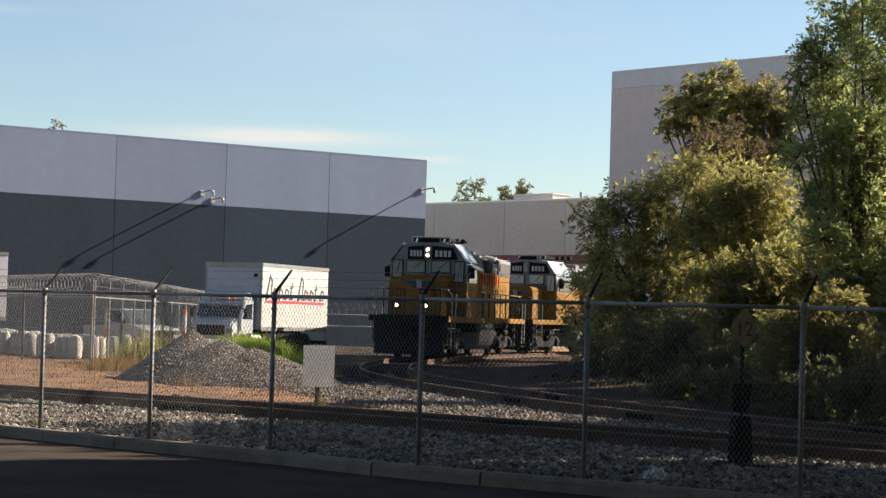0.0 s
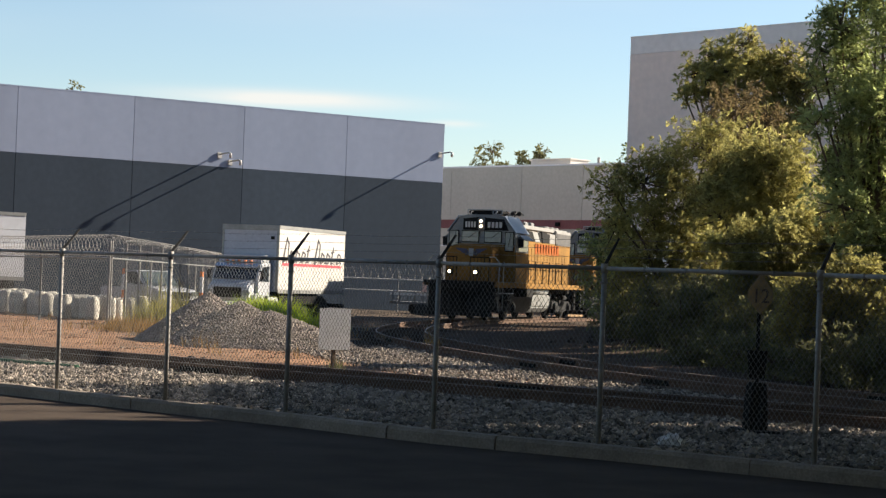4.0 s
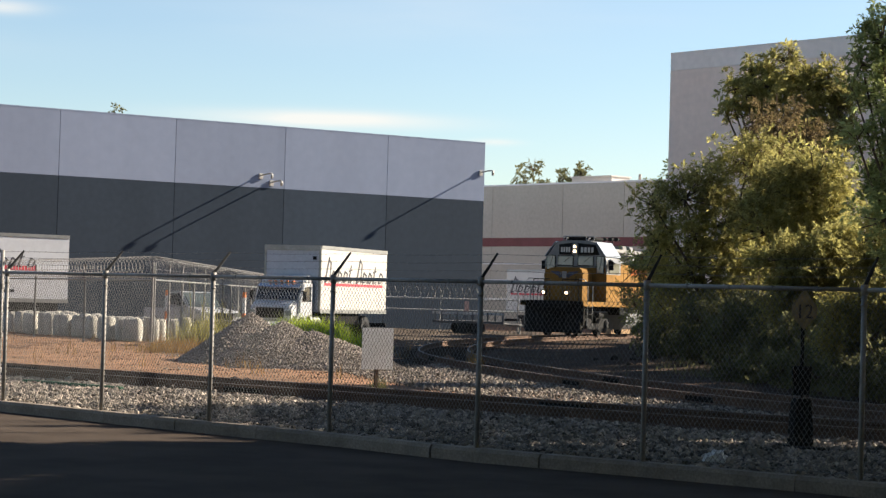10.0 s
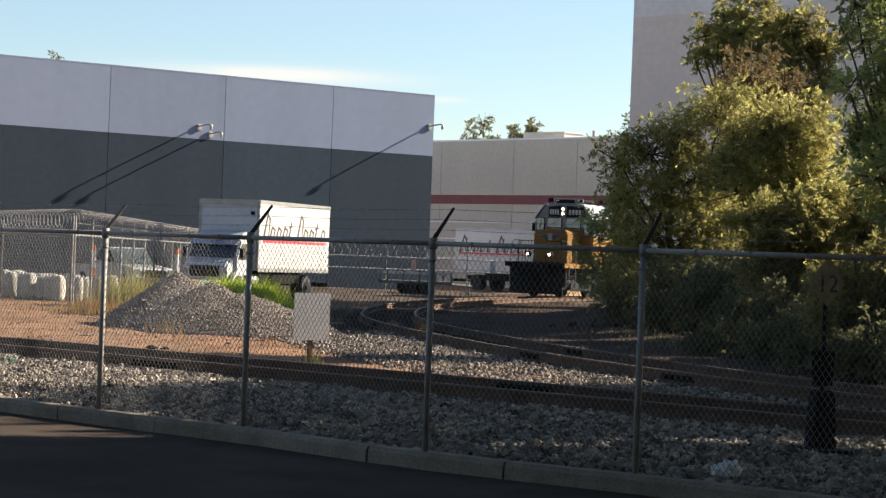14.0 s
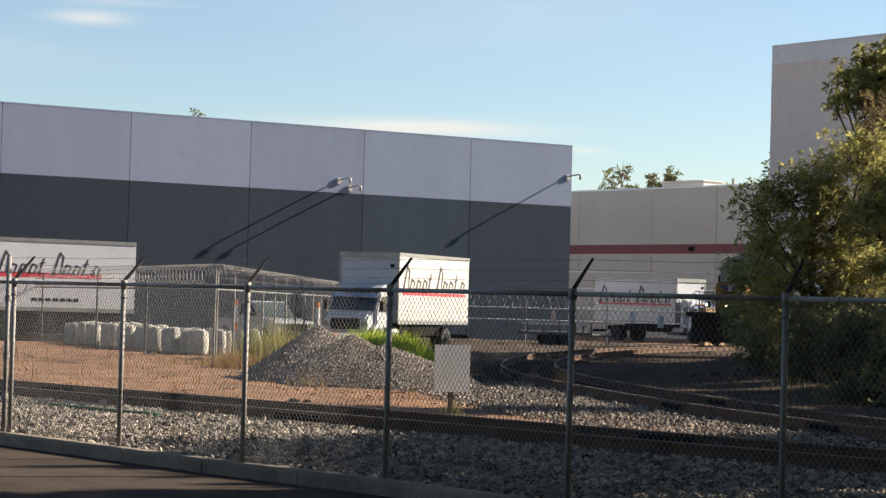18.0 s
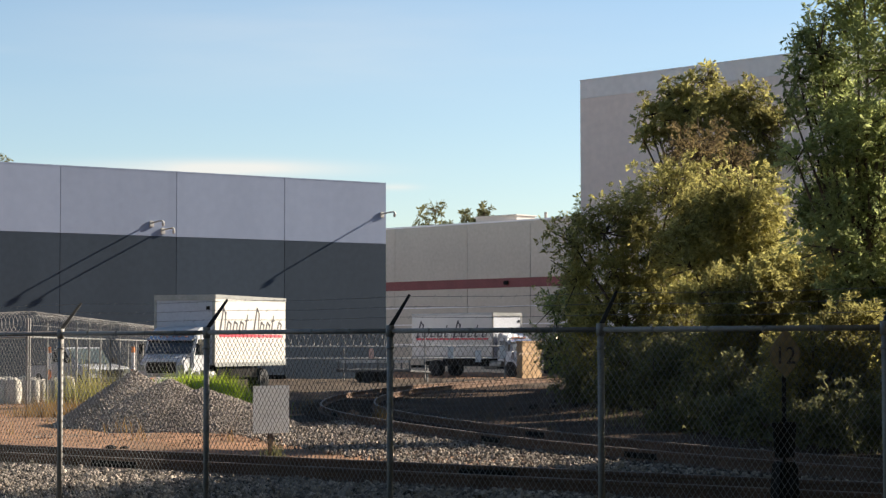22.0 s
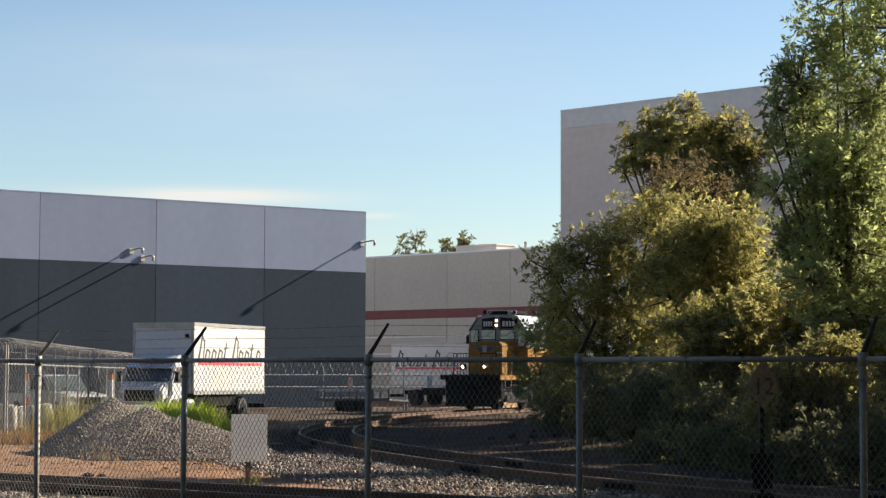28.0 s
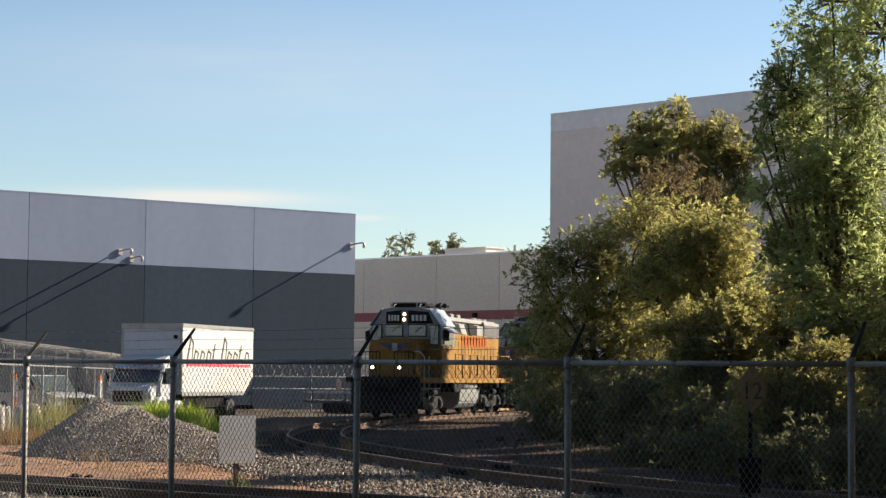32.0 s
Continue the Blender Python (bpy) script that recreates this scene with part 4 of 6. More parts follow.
        P("radiator_grille", cube(min(s * 0.8, s * 0.98), max(s * 0.8, s * 0.98), -16.3, -13.4, 3.45, 4.14, 0.03), "palegrey")
        P("radiator_screen", cube(min(s * 0.97, s * 0.995), max(s * 0.97, s * 0.995), -16.2, -13.5, 3.5, 4.0, 0.005), "screen")
    P("roof_panel", cube(-0.87, 0.87, -16.4, -6.3, 3.947, 4.21, 0.09), "palegrey")
    for y in (-14.0, -14.95, -15.9):
        P("cooling_fan", rod(bmesh.new(), (0, y, 4.2), (0, y, 4.34), 0.44, 16), "lgrey")
    for y in (-10.4, -11.5):
        P("exhaust_stack", cube(-0.3, 0.3, y - 0.3, y + 0.3, 4.2, 4.42, 0.04), "lgrey")
    bm = bmesh.new()
    for x in (-0.3, 0.0, 0.3):
        rod(bm, (x, -9.5, 4.72), (x, -9.0, 4.72), 0.05, 8, 0.11)
    rod(bm, (-0.4, -9.4, 4.7), (0.4, -9.4, 4.7), 0.04, 6)
    rod(bm, (0, -9.4, 4.2), (0, -9.4, 4.7), 0.04, 6)
    rod(bm, (0.0, -9.4, 4.7), (0.0, -9.4, 4.86), 0.05, 6)
    P("air_horn", bm, "black")
    P("hood_end", cube(-0.88, 0.88, -16.56, -16.5, 1.62, 4.1, 0.02), "yellow")
    # rails along the walkway and at the steps
    for s in (-1, 1):
        ys = [-6.5 - i * 1.25 for i in range(9)]
        for y in ys:
            P("handrail_post", rod(bmesh.new(), (s * 1.48, y, 1.6), (s * 1.48, y, 2.6), 0.025, 6), "under")
        P("handrail", pipe([(s * 1.48, ys[0], 2.6), (s * 1.48, ys[-1], 2.6)], 0.022), "yellow")
        P("side_sill", cube(min(s * 1.5, s * 1.545), max(s * 1.5, s * 1.545), -17.2, -1.0, 1.38, 1.6, 0.01), "yellow")
        for y0 in (-1.35, -16.9):
            bm = bmesh.new()
            for k in range(4):
                box(bm, min(s * 1.1, s * 1.53), max(s * 1.1, s * 1.53), y0 - 0.3, y0 + 0.3, 0.35 + k * 0.33, 0.39 + k * 0.33)
            box(bm, min(s * 1.08, s * 1.1), max(s * 1.08, s * 1.1), y0 - 0.32, y0 + 0.32, 0.33, 1.5)
            P("steps", bm, "black")
            P("grab_rail", pipe([(s * 1.52, y0 + 0.34, 0.5), (s * 1.54, y0 + 0.34, 2.4), (s * 1.35, y0 + 0.36, 2.62), (s * 1.1, y0 + 0.36, 2.62)], 0.022), "silver")
            P("grab_rail", pipe([(s * 1.52, y0 - 0.34, 0.5), (s * 1.54, y0 - 0.34, 2.45)], 0.022), "silver")
        P("end_rail", pipe([(s * 0.3, -0.98, 1.6), (s * 0.3, -0.98, 2.6), (s * 1.1, -0.98, 2.6), (s * 1.1, -0.98, 1.6)], 0.02), "under")
        for x in (0.45, 0.6, 0.75, 0.9):
            P("end_rail_bar", rod(bmesh.new(), (s * x, -0.98, 1.6), (s * x, -0.98, 2.6), 0.012, 5), "under")
    # fuel tank and air tanks
    tank = [(-1.35, 0.55), (-1.1, 0.3), (1.1, 0.3), (1.35, 0.55), (1.42, 1.1), (-1.42, 1.1)]
    P("fuel_tank", prism(tank, -10.9, -7.6, "y", 0.06), "silver")
    for s in (-1, 1):
        P("air_reservoir", rod(bmesh.new(), (s * 1.2, -10.8, 1.27), (s * 1.2, -7.7, 1.27), 0.16, 12), "silver", sm=True)
        P("battery_box", cube(min(s * 0.9, s * 1.5), max(s * 0.9, s * 1.5), -7.4, -6.3, 1.0, 1.38, 0.03), "black")
    # trucks
    axles = []
    for yc in (-3.9, -14.1):
        tr = P("truck", cube(-0.8, 0.8, yc - 0.35, yc + 0.35, 0.45, 0.85, 0.04), "under")
        for s in (-1, 1):
            side = [(yc - 1.85, 0.5), (yc - 1.7, 0.82), (yc - 0.7, 0.82), (yc - 0.4, 0.6), (yc + 0.4, 0.6), (yc + 0.7, 0.82), (yc + 1.7, 0.82), (yc + 1.85, 0.5), (yc + 1.2, 0.36), (yc + 0.6, 0.3), (yc - 0.6, 0.3), (yc - 1.2, 0.36)]
            P("side_frame", prism(side, min(s * 0.96, s * 1.14), max(s * 0.96, s * 1.14), "x", 0.03), "trucksilver", tr, "dull grey truck side frame")
            for k in (-1.37, 1.37):
                P("journal_box", cube(min(s * 1.0, s * 1.26), max(s * 1.0, s * 1.26), yc + k - 0.2, yc + k + 0.2, 0.34, 0.72, 0.05), "trucksilver", tr)
            for k in (-0.25, 0.0, 0.25):
                P("spring", rod(bmesh.new(), (s * 1.06, yc + k, 0.32), (s * 1.06, yc + k, 0.6), 0.1, 10), "under", tr)
            P("brake_cylinder", rod(bmesh.new(), (s * 1.05, yc - 1.0, 0.98), (s * 1.05, yc - 0.4, 0.98), 0.13, 10), "trucksilver", tr)
            P("sand_pipe", pipe([(s * 1.1, yc + 1.9, 1.2), (s * 1.05, yc + 1.95, 0.6), (s * 0.8, yc + 1.9, 0.12)], 0.03), "silver", tr)
        for k in (-1.37, 1.37):
            bm = rod(bmesh.new(), (-0.85, 0, 0), (0.85, 0, 0), 0.09, 8)
            for s in (-1, 1):
                rod(bm, (s * 0.69, 0, 0), (s * 0.82, 0, 0), 0.508, 22)
                rod(bm, (s * 0.66, 0, 0), (s * 0.69, 0, 0), 0.535, 22)
                for q in range(5):
                    a = q * 1.2566
                    rod(bm, (s * 0.82, 0.27 * math.cos(a), 0.27 * math.sin(a)), (s * 0.835, 0.27 * math.cos(a), 0.27 * math.sin(a)), 0.08, 8)
            ax = P("wheelset", bm, "under", tr, "dark steel wheels on an axle")
            ax.matrix_basis = pose(0, yc + k, 0.508)
            axles.append(ax)
    # the front platform is short: set its fittings back to the nose
    for ob in L.children:
        if ob.type == "MESH" and min(v.co.y for v in ob.data.vertices) > -1.9 and ob.name.split(".")[0] not in ("nose_door", "nose_grab", "wing_emblem", "shield_emblem", "shield_bar"):
            ob.matrix_basis = pose(0, -0.55, 0)
    return L, axles


loco_1, axles_1 = loco_parts("locomotive", "yellow and grey diesel road-switcher locomotive with lit headlights", "lamp")
loco_2, axles_2 = loco_parts("locomotive", "yellow diesel locomotive coupled behind with its lamps unlit", "palegl")

# the track's line by length, from its near end
tq, tw = spline(CURVE, 0.1)


def track_at(s):
    i = np.clip(s / 0.1, 0, len(tq) - 1.001)
    k = int(i)
    return tq[k] + (tq[k + 1] - tq[k]) * (i - k)


def loco_pose(front):
    """The locomotive whose front coupler is that far along the track; its trucks steer it."""
    a, b = track_at(front + 3.35), track_at(front + 13.55)
    w = (a - b) / np.linalg.norm(a - b)
    o = a + w * 3.9
    return Matrix.Translation((o[0], o[1], RAIL_TOP + 0.002)) @ Matrix.Rotation(math.atan2(w[1], w[0]) - math.pi / 2, 4, "Z")


# how far away (y) the front stands, second by second
FRONT = [(0, 66.8), (1, 68.6), (2, 70.8), (2.5, 71.8), (4.5, 75.1), (5, 75.9), (7, 78.8), (8, 80.15), (9, 81.5), (10, 83.0), (11, 84.35), (12, 85.7), (13, 87.1), (16, 90.9), (18, 93.5), (19, 94.9), (20, 96.3), (21.5, 97.2), (23, 97.2), (24.5, 95.4), (26.5, 91.5), (27, 90.5), (28, 88.2), (28.5, 86.8), (29, 85.2), (30, 81.8), (31, 78.5), (32, 75.3)]


def front_at(t):
    y = np.interp(t, [a for a, _ in FRONT], [b for _, b in FRONT])
    k = 300 + int(np.argmax(tq[300:, 1] >= y))
    return (k - 1 + (y - tq[k - 1, 1]) / (tq[k, 1] - tq[k - 1, 1])) * 0.1


def drive(loco, axles, behind):
    times = np.arange(0, 32.01, 0.25)
    smooth = np.array([np.mean([front_at(min(max(t + d, 0), 32)) for d in (-0.3, -0.15, 0, 0.15, 0.3)]) for t in times])
    walk(loco, [(t, loco_pose(f + behind)) for t, f in zip(times, smooth)])
    for ax in axles:
        home = ax.matrix_basis.copy()
        walk(ax, [(t, home @ Matrix.Rotation(-(f - smooth[0]) / 0.508 * -1, 4, "X")) for t, f in zip(times, smooth)])


# ---- box trucks ----
def script_strokes(x0, x1, z0, z1, y, seed):
    """Thin slanted brush strokes that stand for the painted lettering."""
    r = random.Random(seed)
    out = []
    w = (x1 - x0) / 10.4
    for i in range(10):
        bm = bmesh.new()
        a = x0 + i * w + (0.4 * w if i > 4 else 0)
        tall = {0: 1.0, 5: 1.0, 4: 0.72, 8: 0.72}[i] if i in (0, 4, 5, 8) else 0.46
        top = z0 + (z1 - z0) * tall

        def bar(p, q, t, bm=bm):
            d = Vector((q[0] - p[0], 0, q[1] - p[1])).normalized()
            n = Vector((-d.z, 0, d.x)) * t
            vs = [bm.verts.new((p[0] + n.x * k, y + e, p[1] + n.z * k)) for e in (0, -0.002) for k in (-1, 1)] + [bm.verts.new((q[0] + n.x * k * 0.6, y + e, q[1] + n.z * k * 0.6)) for e in (0, -0.002) for k in (1, -1)]
            bmesh.ops.convex_hull(bm, input=vs)
        big = i in (0, 5)
        bar((a + 0.2 * w, z0 - (0.05 if big else 0)), (a + (0.42 if big else 0.34) * w, top), w * (0.15 if big else 0.13))
        if i in (4, 8):
            bar((a, z0 + (z1 - z0) * 0.47), (a + 0.62 * w, z0 + (z1 - z0) * 0.52), w * 0.07)
        else:
            bar((a + 0.36 * w, top - 0.03), (a + 0.82 * w, z0 + (top - z0) * r.uniform(0.66, 0.86)), w * 0.09)
            bar((a + 0.84 * w, z0 + (top - z0) * 0.8), (a + (0.95 if big else 0.74) * w, z0 + 0.02), w * 0.1)
        bar((a + 0.24 * w, z0 + 0.015), (a + 0.66 * w, z0 + 0.05), w * 0.075)
        for v in bm.verts:
            v.co.x += (v.co.z - z0) * 0.24 - 0.06
        out.append(bm)
    return out


def wheel(parent, x, y, r=0.48, w=0.28, name="wheel"):
    bm = rod(bmesh.new(), (x - w / 2, y, r), (x + w / 2, y, r), r, 20)
    bmesh.ops.bevel(bm, geom=[e for e in bm.edges if abs(e.verts[0].co.x - e.verts[1].co.x) < 1e-4 and len(e.link_faces) == 2], offset=0.04, segments=2, affect="EDGES")
    ob = part(name, bm, M["rubber"], parent)
    bm = rod(bmesh.new(), (x - w / 2 - 0.01, y, r), (x + w / 2 + 0.01, y, r), r * 0.55, 14)
    rod(bm, (x - w / 2 - 0.05, y, r), (x + w / 2 + 0.05, y, r), r * 0.2, 10)
    part("rim", bm, M["trucksilver"], ob)


def box_truck(m, label, box_len, seed, box_h=2.6, floor=1.12, bars=False, stroke=(0.05, 0.94, 0.46, 0.84)):
    """A box truck; origin under the middle of the box's front, forward +y, z from the ground."""
    T = empty("box_truck", m, label, "truck", "rental trucks")
    P = lambda n, bm, mm, parent=T, lab="", sm=False: part(n, bm, M[mm], parent, lab, sm)
    top, W = floor + box_h, 1.24
    body = P("cargo_box", cube(-W, W, -box_len, 0, floor, top, 0.03), "coolwhite" if bars else "white", lab="white cargo box")
    for s in (-1, 1):
        P("corner_post", cube(min(s * W, s * (W - 0.1)), max(s * W, s * (W - 0.1)), 0.0, 0.035, floor, top, 0.01), "silver", body)
        P("top_trim", cube(min(s * W, s * (W + 0.02)), max(s * W, s * (W + 0.02)), -box_len, 0, top - 0.13, top + 0.012, 0.005), "silver", body)
        P("bottom_trim", cube(min(s * W, s * (W + 0.02)), max(s * W, s * (W + 0.02)), -box_len, 0, floor - 0.06, floor + 0.1, 0.005), "silver", body)
        x0, x1, z0, z1 = stroke
        a, b = (-box_len * x1, -box_len * x0)
        for bm in script_strokes(-b if s < 0 else a, -a if s < 0 else b, floor + box_h * z0, floor + box_h * z1, -(W + 0.0065), seed):
            bmesh.ops.rotate(bm, cent=(0, 0, 0), matrix=Matrix.Rotation(radians(90 * s), 3, "Z"), verts=bm.verts[:])
            P("lettering_stroke", bm, "ink", body, "dark brush-like stroke")
        P("red_stripe", cube(min(s * (W + 0.001), s * (W + 0.004)), max(s * (W + 0.001), s * (W + 0.004)), a, b, floor + box_h * z0 - (0.13 if bars else 0.16), floor + box_h * z0 + (0.07 if bars else -0.05)), "redink", body, "crimson stripe")
        for k in range(7 if bars else 0):
            P("marker_text_bar", cube(min(s * (W + 0.007), s * (W + 0.011)), max(s * (W + 0.007), s * (W + 0.011)), a + 0.9 + k * 0.28, a + 1.1 + k * 0.28, floor + 0.34, floor + 0.46), "under", body)
    P("front_panel", cube(-W + 0.1, W - 0.1, 0.002, 0.02, floor, top - 0.02, 0.005), "boxfront", body, "front panel of the box, greyed for its shaded side")
    P("roof_edge", cube(-W, W, 0.036, 0.06, top - 0.2, top + 0.01, 0.01), "silver", body)
    P("front_vent", cube(-1.05, -0.9, 0.036, 0.06, top - 0.55, top - 0.42), "under", body)
    if bars:
        for s in (-1, 1):
            P("side_skirt", cube(min(s * (W - 0.12), s * (W - 0.04)), max(s * (W - 0.12), s * (W - 0.04)), -box_len + 0.4, -0.9, 0.22, floor - 0.06, 0.01), "black", lab="black side skirt")
    P("chassis", cube(-0.45, 0.45, -box_len + 0.2, 1.7, 0.62, 0.9, 0.02), "under")
    # solid block added to stand for the black shadow under the box
    P("underbody", cube(-1.12, 1.12, -box_len + 2.5, -0.4, 0.62, floor - 0.03, 0.02), "under", lab="dark block standing for the shadow under the cargo box")
    bm = cube(-W, W, -box_len - 0.12, -box_len, 0.5, 0.66, 0.02)
    P("rear_bumper", bm, "under")
    # cab
    cab = [(0.12, 0.9), (1.3, 0.9), (1.33, 1.5), (0.98, 2.2), (0.25, 2.28), (0.12, 2.15)]
    c = P("cab", prism(cab, -1.0, 1.0, "x", 0.05), "carwhite")
    hood = [(1.25, 0.7), (1.86, 0.7), (1.9, 1.2), (1.8, 1.38), (1.31, 1.56)]
    P("bonnet", prism(hood, -0.88, 0.88, "x", 0.07), "carwhite", c)
    ws = [(1.335, 1.56), (1.35, 1.56), (1.05, 2.16), (1.03, 2.16)]
    P("windscreen", prism(ws, -0.9, 0.9, "x"), "glass", c)
    for s in (-1, 1):
        P("side_window", prism([(0.35, 1.5), (1.2, 1.5), (0.92, 2.06), (0.35, 2.1)], min(s * 0.99, s * 1.012), max(s * 0.99, s * 1.012), "x"), "glass", c)
        P("door_mirror", cube(min(s * 1.08, s * 1.22), max(s * 1.08, s * 1.22), 1.2, 1.28, 1.55, 1.9, 0.02), "black", c)
        P("mirror_bracket", pipe([(s * 1.0, 1.25, 1.9), (s * 1.12, 1.25, 1.9)], 0.02), "black", c)
        P("headlamp", cube(min(s * 0.66, s * 0.92), max(s * 0.66, s * 0.92), 1.86, 1.92, 0.95, 1.15, 0.02), "palegl", c)
        P("wheel_arch", prism([(0.72, 0.6), (0.95, 1.0), (1.28, 1.06), (1.6, 0.98), (1.82, 0.62)], min(s * 0.95, s * 1.08), max(s * 0.95, s * 1.08), "x", 0.02), "carwhite", c)
        P("fuel_tank", rod(bmesh.new(), (s * 0.85, -0.9, 0.72), (s * 0.85, 0.5, 0.72), 0.26, 14), "silver")
        P("door_step", cube(min(s * 0.8, s * 1.1), max(s * 0.8, s * 1.1), 0.2, 0.9, 0.5, 0.6, 0.02), "black", c)
        wheel(T, s * 0.95, 1.28)
        wheel(T, s * 0.8, -box_len + 1.7, 0.48, 0.52)
    P("grille", cube(-0.6, 0.6, 1.87, 1.93, 0.85, 1.25, 0.03), "black", c)
    for i in range(5):
        P("grille_bar", cube(-0.58, 0.58, 1.93, 1.945, 0.89 + i * 0.07, 0.915 + i * 0.07), "trucksilver", c)
    P("bumper", cube(-1.05, 1.05, 1.86, 2.03, 0.45, 0.72, 0.04), "chrome", c)
    fair = [(0.1, 2.24), (0.95, 2.22), (0.8, 2.38), (0.45, 2.52), (0.12, 2.55)]
    P("sun_visor", prism([(0.98, 2.12), (1.22, 2.02), (1.24, 2.06), (1.0, 2.2)], -0.92, 0.92, "x"), "chrome", c)
    for x in (-0.5, -0.25, 0.0, 0.25, 0.5):
        P("marker_lamp", cube(x - 0.05, x + 0.05, 0.9, 1.0, 2.26, 2.32, 0.01), "orange", c)
    P("windscreen_post", cube(-0.03, 0.03, 1.2, 1.36, 1.56, 1.62), "black", c)
    P("roof_fairing", prism(fair, -0.95, 0.95, "x", 0.05), "carwhite", c)
    return T


def facing(x, y, fx, fy, z=0.02):
    return Matrix.Translation((x, y, z)) @ Matrix.Rotation(math.atan2(fy, fx) - math.pi / 2, 4, "Z")


# front corners of the boxes give the origins
box_truck(facing(-7.69 - 0.945 * 1.24, 71.0 + 0.327 * 1.24, -0.327, -0.945), "white box truck with red-striped side parked by the dark wall", 6.6, 3)
box_truck(facing(4.0 + 0.712 * 1.24, 111.5 + 0.702 * 1.24, 0.702, -0.712), "white box truck parked along the tan building", 6.7, 4, 2.62)
box_truck(facing(-24.16 - 0.688, 71.42 + 1.032, -0.832, -0.555), "white box truck standing beside the yard fence", 6.6, 5, 2.75, 1.2, bars=True, stroke=(0.158, 0.787, 0.5, 0.82))


# ---- plants ----
def leaves(rng, centres, radii, count, size, droop=0.3, per=16):
    """Leaf blades in two ranks along drooping twigs that fill the clumps: four corners each."""
    w = radii ** 1.9
    n = count // per
    k = rng.choice(len(centres), n, p=w / w.sum())
    d = rng.normal(size=(n, 3))
    d /= np.linalg.norm(d, axis=1, keepdims=True)
    p0 = centres[k] + d * (rng.uniform(0.0, 0.8, n) * radii[k])[:, None]
    way = d + rng.normal(size=(n, 3)) * 0.45 + (0, 0, 0.35)
    way /= np.linalg.norm(way, axis=1, keepdims=True)
    long_ = radii[k] * rng.uniform(0.5, 1.25, n) + size * 2
    u = (np.arange(per) + 0.5) / per
    sag = droop * long_[:, None] * u[None] ** 2 * rng.uniform(0.3, 1.8, n)[:, None]
    p = p0[:, None] + way[:, None] * (long_[:, None] * u[None])[..., None]
    p[..., 2] -= sag
    side = np.cross(way, rng.normal(size=(n, 3)))
    side /= np.linalg.norm(side, axis=1, keepdims=True)
    rank = np.where(np.arange(per) % 2, 1.0, -1.0)
    a = side[:, None] * rank[None, :, None] + way[:, None] * 0.7 + rng.normal(size=(n, per, 3)) * 0.35
    a[..., 2] -= 0.25
    p, a = p.reshape(-1, 3), a.reshape(-1, 3)
    m = len(p)
    a /= np.linalg.norm(a, axis=1, keepdims=True)
    b = np.cross(a, rng.normal(size=(m, 3)))
    b /= np.linalg.norm(b, axis=1, keepdims=True)
    q = np.cross(a, b)
    s = (size * rng.lognormal(0, 0.3, m))[:, None]
    v = np.stack([p, p + a * s + b * s * 0.36 + q * s * 0.1, p + a * s * 2, p + a * s - b * s * 0.36 + q * s * 0.1], 1)
    return v.reshape(-1, 3), np.arange(m * 4).reshape(-1, 4)


def tree(name, x, y, height, lean, blobs, count, size, leaf, label, seed, trunk_r=0.14, z0=0.0, per=16):
    """A tree or shrub: tapered stems that branch towards its clumps, and a crown of single leaves. blobs: x, y, z from its foot, radius."""
    rng = np.random.default_rng(seed)
    rnd = random.Random(seed)
    T = empty(name, pose(x, y, z0), label, name.replace("_", " "), "trackside greenery")
    cs, rs = [], []
    for bx, by, bz, br in blobs:
        n = max(5, int(26 * br))
        d = rng.normal(size=(n, 3))
        d /= np.linalg.norm(d, axis=1, keepdims=True)
        rr = rng.uniform(0.35, 1.0, n)
        cs.append(np.array((bx, by, bz)) + d * (rr * br)[:, None] * (1, 1, 0.9))
        rs.append(rng.uniform(0.2, 0.44, n) * br ** 0.6)
        d = rng.normal(size=(n, 3))
        d /= np.linalg.norm(d, axis=1, keepdims=True)
        cs.append(np.array((bx, by, bz)) + d * (rng.uniform(0.95, 1.3, n) * br)[:, None])
        rs.append(rng.uniform(0.07, 0.17, n) * br ** 0.5)
    cs, rs = np.concatenate(cs), np.concatenate(rs)
    low_ = cs[:, 2] < 0.15
    cs[low_, 2] = 0.15 + rng.uniform(0, 0.3, low_.sum())
    bm = bmesh.new()
    fork = Vector((lean[0] * 0.35, lean[1] * 0.35, height * 0.3))
    rod(bm, (0, 0, -0.2), fork, trunk_r, 8, trunk_r * 0.75)
    hubs = []
    for bx, by, bz, br in blobs:
        hub = Vector((bx, by, max(0.3, bz - br * 0.3)))
        mid = fork.lerp(hub, 0.5) + Vector((rnd.uniform(-0.2, 0.2), rnd.uniform(-0.2, 0.2), rnd.uniform(-0.1, 0.3)))
        rod(bm, fork, mid, trunk_r * 0.42, 6, trunk_r * 0.3)
        rod(bm, mid, hub, trunk_r * 0.3, 6, trunk_r * 0.15)
        hubs.append(hub)
    for c in cs[::3]:
        c = Vector(c)
        hub = min(hubs, key=lambda h: (h - c).length)
        rod(bm, hub, c, 0.025, 4, 0.008)
    part("trunk", bm, M["bark"], T, "grey-brown trunk and limbs")
    v, f = leaves(rng, cs, rs, int(count * 0.75), size * 1.38, per=per)
    v[:, 2] = np.maximum(v[:, 2], 0.02)
    crown = raw("crown", v, f, M[leaf])
    crown.parent = T
    return T


